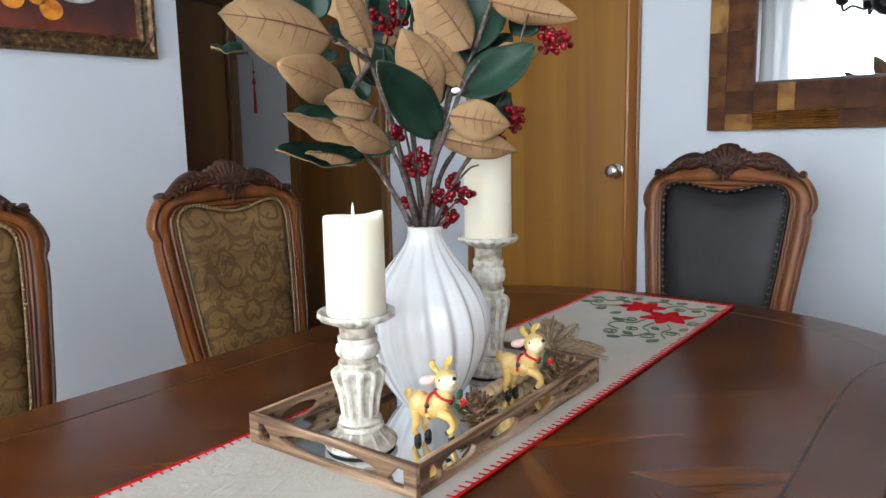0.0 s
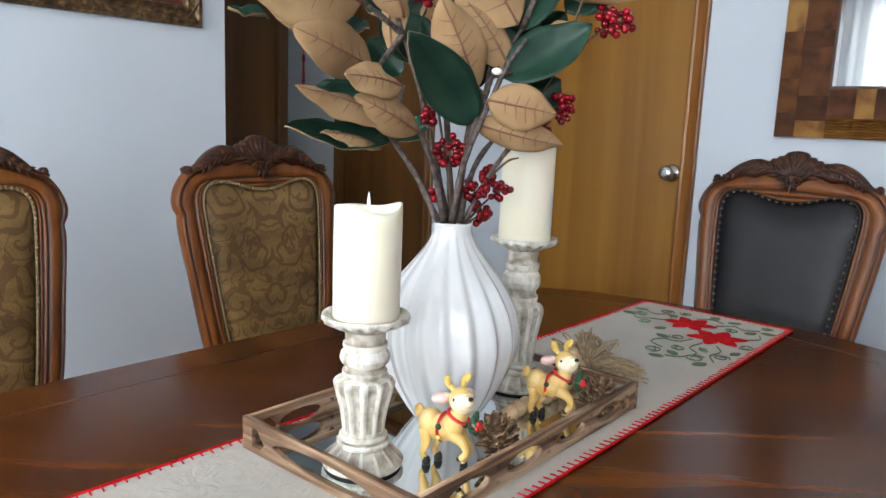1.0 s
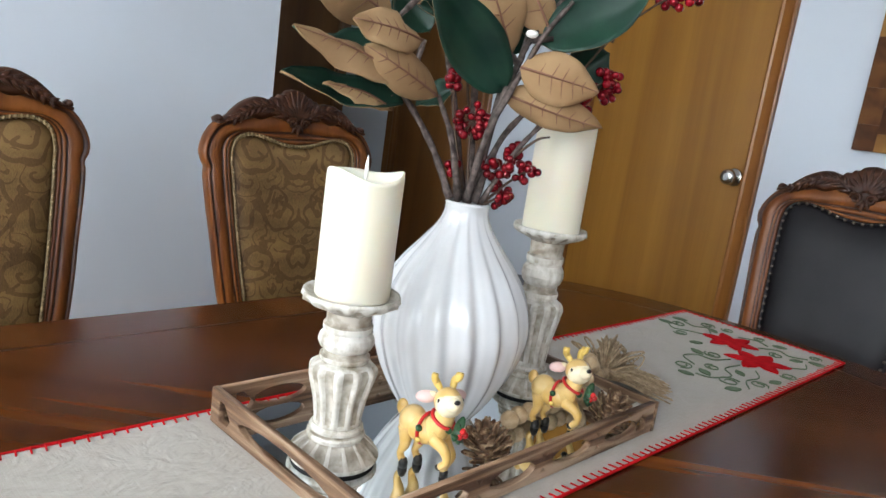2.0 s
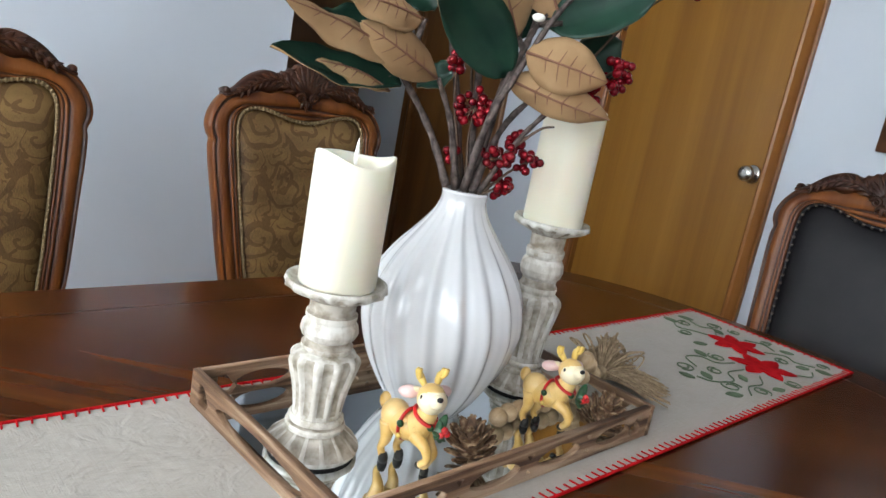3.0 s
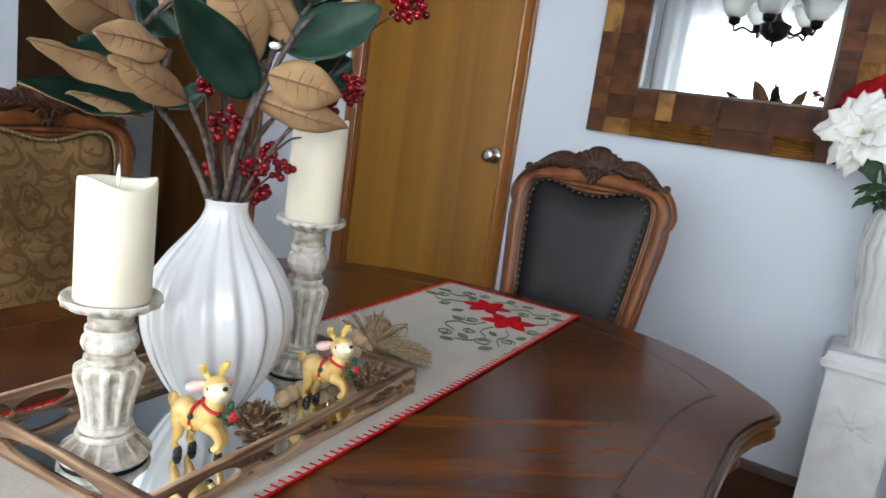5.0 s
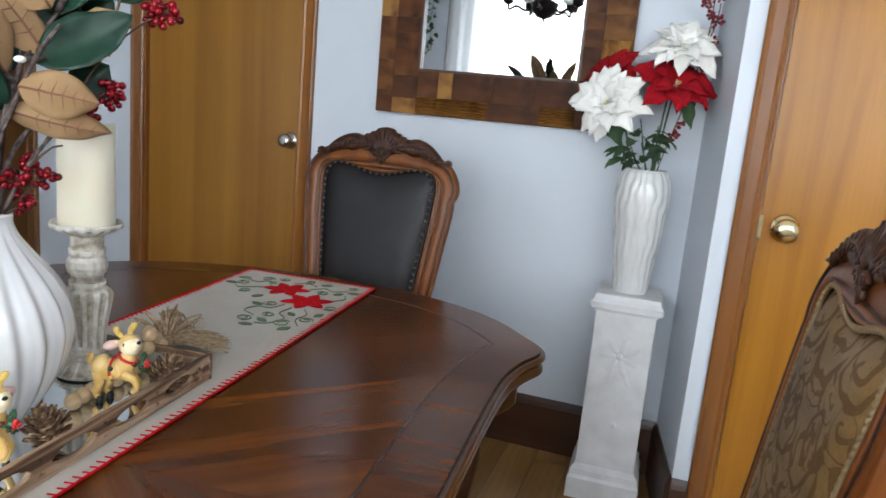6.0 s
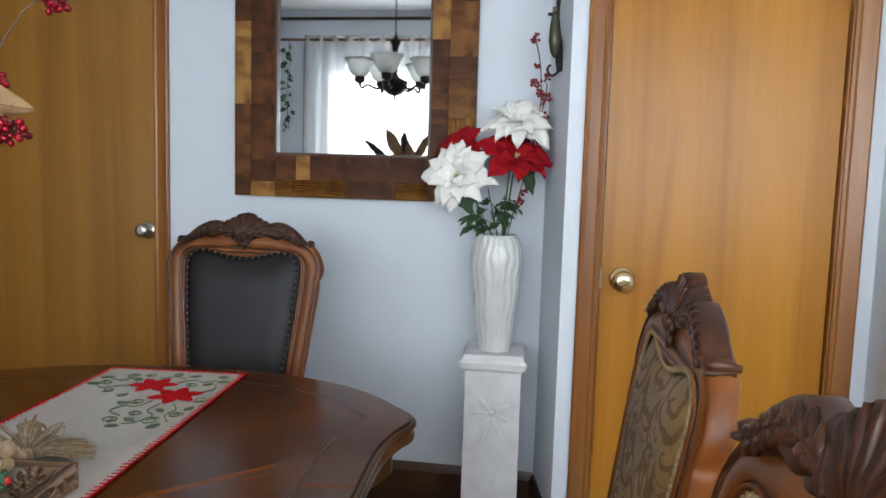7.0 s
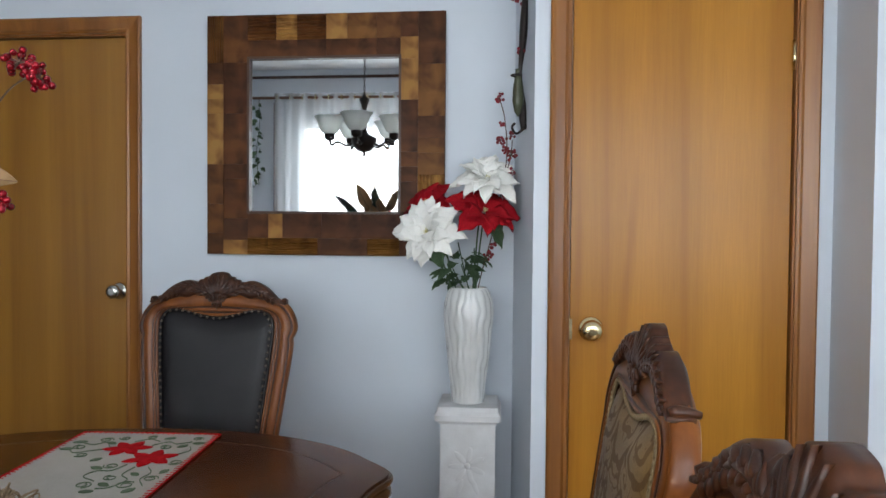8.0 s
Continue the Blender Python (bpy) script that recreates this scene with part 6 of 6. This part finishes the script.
for at, n, r in (((0.560, 2.79, 1.745), 9, 0.020), ((0.568, 2.79, 1.655), 4, 0.010), ((0.566, 2.78, 1.60), 9, 0.018), ((0.598, 2.79, 1.615), 7, 0.018), ((0.600, 2.79, 1.545), 12, 0.026), ((0.585, 2.79, 1.565), 6, 0.016),
                 ((0.602, 2.78, 1.49), 7, 0.018), ((0.592, 2.77, 1.41), 9, 0.022), ((0.53, 2.74, 1.20), 9, 0.020), ((0.545, 2.75, 1.235), 5, 0.014)):
    cluster(at, n, r, sprig, 0.95)

# iron wall sconce with a glass drop on the alcove's side wall
IRON = mat("dark_wrought_iron", (0.035, 0.028, 0.026), 0.5, 0.8)
BOTTLE = mat("dark_olive_glass", (0.10, 0.11, 0.06), 0.05, Transmission_Weight=0.3, IOR=1.5)
sconce = thing("wall_sconce", pose(ALCOVE + slope * (2.70 - RY) - 0.002, 2.70, 1.645), "dark iron wall sconce with a glass drop and red berries", "wall sconce")
pts = spline([(-0.006, 0.0, -0.02), (-0.012, 0.01, 0.06), (-0.02, -0.01, 0.16), (-0.012, 0.0, 0.28), (-0.006, 0.0, 0.42), (-0.01, 0.0, 0.50)], 6)
part("iron_bar", tube(pts, [0.010 + 0.004 * math.sin(k * 0.4) for k in range(len(pts))], 8), IRON, sconce, smooth=True)
part("hook", tube(spline([(-0.008, 0, -0.02), (-0.03, 0, -0.035), (-0.045, 0, -0.015), (-0.035, 0, 0.0)], 6), 0.004, 7), IRON, sconce, smooth=True)
part("glass_drop", lathe([(0.002, 0.0), (0.012, 0.015), (0.019, 0.05), (0.018, 0.09), (0.012, 0.13), (0.010, 0.15), (0.012, 0.155)], 24, at=(-0.026, -0.005, 0.02)), BOTTLE, sconce, "olive glass drop", True)
part("ring", tube([(-0.032 + 0.017 * math.cos(a), -0.005 + 0.017 * math.sin(a), 0.155) for a in [2 * math.pi * k / 18 for k in range(19)]], 0.003, 6), IRON, sconce, smooth=True)
for at, n, r in (((-0.03, 0, 0.42), 14, 0.034), ((-0.025, 0, 0.48), 10, 0.028), ((-0.02, 0, 0.24), 5, 0.016)):
    cluster(at, n, r, sconce, 1.0)
berry_mesh = keep_mesh

# ---- the west wall: painting, and the hall's red tassel ----
GILT = mat("antique_gilt_wood", (0.16, 0.085, 0.030), 0.42, 0.45)
v = coords(GILT)
link(GILT, ramp(GILT, noise_tex(GILT, v, 45, 5, 0.6), [(0.35, (0.035, 0.018, 0.010)), (0.55, (0.13, 0.07, 0.028)), (0.72, (0.34, 0.21, 0.08))]), bsdf(GILT).inputs["Base Color"])
bump(GILT, noise_tex(GILT, v, 150, 4), 0.5, 0.002)
CANVAS = mat("oil_painted_canvas", (0.10, 0.03, 0.02), 0.4)
v = coords(CANVAS)
sep = node(CANVAS, "ShaderNodeSeparateXYZ")
link(CANVAS, v, sep.inputs[0])
tone = calc(CANVAS, "ADD", calc(CANVAS, "MULTIPLY", sep.outputs[2], 2.2), calc(CANVAS, "MULTIPLY", noise_tex(CANVAS, v, 5, 5, 0.6, 1.0), 0.55))
link(CANVAS, ramp(CANVAS, tone, [(0.22, (0.10, 0.045, 0.022)), (0.36, (0.21, 0.030, 0.014)), (0.55, (0.075, 0.020, 0.012)), (0.8, (0.018, 0.010, 0.009))]), bsdf(CANVAS).inputs["Base Color"])
bump(CANVAS, noise_tex(CANVAS, v, 90, 4), 0.3, 0.001)
picture = thing("framed_painting", pose(-2.098, 1.20, 1.487, 0, 0, 90), "still-life oil painting of fruit in an antique gilt frame", "painting")
PWD, PHT = 0.438, 0.68
part("canvas", boxes(((-PWD + 0.05, -0.016, 0.05), (PWD - 0.05, -0.004, PHT - 0.05))), CANVAS, picture)
gp = [(0.0, 0.0), (0.0, -0.020), (0.008, -0.034), (0.020, -0.038), (0.030, -0.030), (0.044, -0.026), (0.056, -0.032), (0.064, -0.028), (0.070, -0.016), (0.070, 0.0)]
corners = ((-PWD, 0, 1, 1), (PWD, 0, -1, 1), (PWD, PHT, -1, -1), (-PWD, PHT, 1, -1))
for a, b in zip(corners, corners[1:] + corners[:1]):
    rings = [[(x + sx * d, y, z + sz * d) for d, y in gp] for x, z, sx, sz in (a, b)]
    part("frame_rail", skin(bmesh.new(), rings), GILT, picture)
for x, z, sx, sz in corners:
    bm = bmesh.new()
    leaf_rows = []
    for k in range(13):
        t = k / 12
        wide = 0.006 + 0.012 * math.sin(math.pi * t) * (0.75 + 0.25 * math.cos(6 * math.pi * t))
        cx, cz = x + sx * (0.006 + 0.10 * t), z + sz * (0.006 + 0.10 * (1 - t) ** 2)
        leaf_rows.append([(cx + wide * math.cos(a), -0.030 - 0.008 * max(0, math.sin(a)), cz + wide * math.cos(a) * 0.8) for a in [2 * math.pi * j / 10 for j in range(10)]])
    part("corner_ornament", skin(bm, leaf_rows), GILT, picture, "raised leaf corner ornament", True)
ORANGE = mat("painted_orange", (0.62, 0.16, 0.008), 0.45)
link(ORANGE, ramp(ORANGE, noise_tex(ORANGE, coords(ORANGE), 22, 3), [(0.35, (0.42, 0.075, 0.006)), (0.6, (0.70, 0.27, 0.015))]), bsdf(ORANGE).inputs["Base Color"])
BOWL = mat("painted_bowl", (0.30, 0.30, 0.33), 0.45)
link(BOWL, ramp(BOWL, noise_tex(BOWL, coords(BOWL), 14, 3), [(0.35, (0.10, 0.10, 0.12)), (0.62, (0.52, 0.52, 0.54))]), bsdf(BOWL).inputs["Base Color"])


def daub(name, x, z, rx, rz, m):
    o = plate(name, [[(rx * math.cos(2 * math.pi * k / 28), rz * math.sin(2 * math.pi * k / 28)) for k in range(28)]], 0.0001, m, picture, bevel=0.0003)
    o.matrix_basis = pose(x, -0.0172, z, 90)


daub("painted_fruit", 0.085, 0.135, 0.036, 0.033, ORANGE)
daub("painted_fruit", 0.045, 0.178, 0.034, 0.032, ORANGE)
daub("painted_fruit", -0.03, 0.16, 0.036, 0.034, ORANGE)
daub("painted_bowl", 0.165, 0.215, 0.085, 0.05, BOWL)

SILK = mat("red_silk_cord", (0.45, 0.010, 0.014), 0.5, Sheen_Weight=0.3)
tassel = thing("red_tassel", pose(-3.40, NORTH - 0.012, 1.36), "red silk tassel hanging on the white hall wall", "tassel")
bm = bmesh.new()
for k in range(40):
    a, r = 2.4 * k, 0.011 * math.sqrt(k / 40)
    tube([(0.4 * r * math.cos(a), 0.4 * r * math.sin(a), 0.17), (r * math.cos(a), r * math.sin(a), 0.0)], 0.0013, 4, bm)
tagged(part("fringe", bm, SILK, tassel), kind="stuff")
part("knot", lathe([(0.003, 0.165), (0.010, 0.175), (0.011, 0.20), (0.006, 0.215), (0.004, 0.22)], 12), SILK, tassel, smooth=True)
part("cord", tube([(0, 0, 0.22), (0, 0, 0.33)], 0.0022, 6), SILK, tassel)
part("bead", ball(bmesh.new(), (0, 0, 0.25), 0.009, 12, 8), mat("dark_bead", (0.06, 0.05, 0.05), 0.3), tassel, smooth=True)

# ---- behind the camera: window, curtain, lamp ----
WHITE = mat("white_window_paint", (0.78, 0.78, 0.78), 0.45)
window = thing("window_1", pose((WIN[0] + WIN[1]) / 2, SOUTH, WIN[2]), "wide white-framed window behind sheer curtains", "window", kind="structure")
ww, wh = (WIN[1] - WIN[0]) / 2, WIN[3] - WIN[2]
for lo, hi in (((-ww, -0.10, 0), (-ww + 0.05, -0.04, wh)), ((ww - 0.05, -0.10, 0), (ww, -0.04, wh)), ((-ww + 0.05, -0.10, 0), (ww - 0.05, -0.04, 0.05)), ((-ww + 0.05, -0.10, wh - 0.05), (ww - 0.05, -0.04, wh)), ((-0.03, -0.10, 0.05), (0.03, -0.04, wh - 0.05))):
    part("window_frame", box(bmesh.new(), lo, hi, 0.004), WHITE, window)
part("side_casing", box(bmesh.new(), (-2.345, 0.002, -0.05), (-2.323, 0.022, 1.52), 0.003), SKIRT, window, "thin dark wooden side casing")
part("window_sill", box(bmesh.new(), (-ww - 0.05, -0.03, -0.035), (ww + 0.05, 0.05, -0.003), 0.006), WHITE, window)
PANE = mat("clear_glass", (0.95, 0.97, 0.97), 0.0, Transmission_Weight=1.0, IOR=1.1)
for s in (-1, 1):
    o = part("pane", boxes(((min(s * 0.03, s * (ww - 0.05)), -0.072, 0.05), (max(s * 0.03, s * (ww - 0.05)), -0.068, wh - 0.05))), PANE, window)
    o.visible_shadow = False
SHEER = bpy.data.materials.new("sheer_voile")
SHEER.use_nodes = True
nt = SHEER.node_tree
nt.nodes.remove(nt.nodes["Principled BSDF"])
tr, dif, trans = nt.nodes.new("ShaderNodeBsdfTransparent"), nt.nodes.new("ShaderNodeBsdfDiffuse"), nt.nodes.new("ShaderNodeBsdfTranslucent")
dif.inputs[0].default_value = trans.inputs[0].default_value = (0.86, 0.84, 0.83, 1)
m1, m2 = nt.nodes.new("ShaderNodeMixShader"), nt.nodes.new("ShaderNodeMixShader")
m1.inputs[0].default_value = 0.5
nt.links.new(dif.outputs[0], m1.inputs[1])
nt.links.new(trans.outputs[0], m1.inputs[2])
m2.inputs[0].default_value = 0.36
nt.links.new(tr.outputs[0], m2.inputs[1])
nt.links.new(m1.outputs[0], m2.inputs[2])
nt.links.new(m2.outputs[0], nt.nodes["Material Output"].inputs[0])
curtain = thing("sheer_curtain", pose(-0.2, SOUTH + 0.10, 0), "white sheer eyelet curtain over the window", "curtain")
RODWOOD = wood("brown_rod_wood", (0.12, 0.045, 0.018), (0.20, 0.085, 0.035), (0.28, 0.13, 0.055), "X", 10, 0.4, 0.1)
part("rod", tube([(-1.85, 0, 2.50), (3.05, 0, 2.50)], 0.013, 12), RODWOOD, curtain, "brown wooden curtain rod", True)
bm = bmesh.new()
NC = 480
rings = []
for z in (0.04, 0.8, 1.5, 2.1, 2.40, 2.54):
    rings.append([(-1.46 + 4.42 * k / NC, 0.030 * math.sin(k * 0.42 + 0.5 * math.sin(k * 0.05)) * (0.6 + 0.4 * min(1, (2.6 - z))), z) for k in range(NC + 1)])
skin(bm, rings, False)
part("voile", bm, SHEER, curtain, smooth=True)
for k in range(36):
    x = -1.43 + 0.122 * k
    part("eyelet", tube([(x, 0.021 * math.cos(a), 2.50 + 0.021 * math.sin(a)) for a in [2 * math.pi * j / 14 for j in range(15)]], 0.005, 6), BRASS, curtain, smooth=True)

# chandelier over the table
BRONZE = mat("dark_bronze", (0.04, 0.032, 0.03), 0.35, 0.9)
FROST = mat("frosted_glass_shade", (0.90, 0.91, 0.88), 0.5, Transmission_Weight=0.8)
lamp = thing("chandelier", pose(-0.33, 1.20, 0), "dark bronze chandelier with frosted glass bell shades", "chandelier")
part("body", lathe([(0.003, 1.735), (0.008, 1.745), (0.006, 1.76), (0.040, 1.770), (0.072, 1.80), (0.080, 1.848), (0.03, 1.872), (0.014, 1.90), (0.018, 1.95), (0.010, 2.0), (0.020, 2.05), (0.034, 2.085), (0.016, 2.10), (0.006, 2.13)], 28), BRONZE, lamp, smooth=True)
for k in range(21):
    z0, turned = 2.125 + 0.0295 * k, k % 2
    ring = [((0.006 * math.cos(t) if turned else 0), (0 if turned else 0.006 * math.cos(t)), z0 + 0.018 * math.sin(t)) for t in [2 * math.pi * j / 12 for j in range(13)]]
    part("chain_link", tube(ring, 0.0022, 6), BRONZE, lamp, smooth=True)
part("canopy", lathe([(0.006, CEILING - 0.045), (0.05, CEILING - 0.03), (0.065, CEILING - 0.006), (0.065, CEILING - 0.001)], 24), BRONZE, lamp, smooth=True)
for k in range(5):
    a = 2 * math.pi * k / 5 + math.pi / 2
    c, s = math.cos(a), math.sin(a)
    part("arm", tube(spline([(0.04 * c, 0.04 * s, 1.84), (0.10 * c, 0.10 * s, 1.80), (0.16 * c, 0.16 * s, 1.82), (0.20 * c, 0.20 * s, 1.80), (0.21 * c, 0.21 * s, 1.835)], 6), 0.007, 8), BRONZE, lamp, smooth=True)
    part("socket", lathe([(0.01, 1.825), (0.030, 1.837), (0.032, 1.865), (0.024, 1.875)], 18, at=(0.21 * c, 0.21 * s, 0)), BRONZE, lamp, smooth=True)
    part("shade", lathe([(0.026, 1.865), (0.050, 1.880), (0.066, 1.910), (0.077, 1.945), (0.096, 1.972), (0.093, 1.973), (0.074, 1.946), (0.063, 1.911), (0.047, 1.883), (0.022, 1.869)], 28, lambda r, z, t: r * (1 + (0.05 * math.cos(6 * t) if z > 1.94 else 0)), at=(0.21 * c, 0.21 * s, 0), caps=False), FROST, lamp, "frosted glass bell shade", True)

# trailing plant on the window wall
ivy = thing("trailing_plant", pose(-1.835, SOUTH + 0.03, 1.70), "trailing green ivy hanging on the window wall", "plant")
part("vine", tube(spline([(0, 0, 0.80), (0.015, 0.02, 0.55), (-0.015, 0.02, 0.3), (0.01, 0.02, 0.0)], 8), 0.003, 6), PETALS["green"], ivy, smooth=True)
for k in range(26):
    petal("leaf", "green", ivy, pose(flower_rng.uniform(-0.03, 0.03), 0.025 + flower_rng.uniform(0, 0.02), 0.03 * k, 0, 0, flower_rng.uniform(0, 360)) @ pose(0, 0, 0, flower_rng.uniform(30, 90), 20, 0) @ Matrix.Diagonal((0.075, 0.075, 0.075, 1)))

# ---- floor boards ----
fl = bpy.data.objects["floor"]
shapes = []
for k in range(3):
    bm = box(bmesh.new(), (-0.0565, -0.60 , -0.012), (0.0565, 0.60, 0.0), 0.0012, 1)
    me = bpy.data.meshes.new("floor_plank")
    bm.to_mesh(me)
    bm.free()
    me.materials.append(FLOORWOOD)
    shapes.append(me)
x = WEST + 0.02
col = 0
while x < EAST + 0.06:
    y = SOUTH - 0.9 + (col % 3) * 0.37
    while y < NORTH:
        y0, y1 = max(y, SOUTH), min(y + 1.2, NORTH)
        if y1 - y0 > 0.05 and not (x < -2.25 and y1 < 1.3):
            ob = new("floor_plank", shapes[col % 3])
            ob.parent = fl
            ob.matrix_basis = pose(x + 0.057, (y0 + y1) / 2, 0) @ Matrix.Diagonal((1, (y1 - y0 - 0.0012) / 1.2, 1, 1))
        y += 1.2
    x += 0.1145
    col += 1
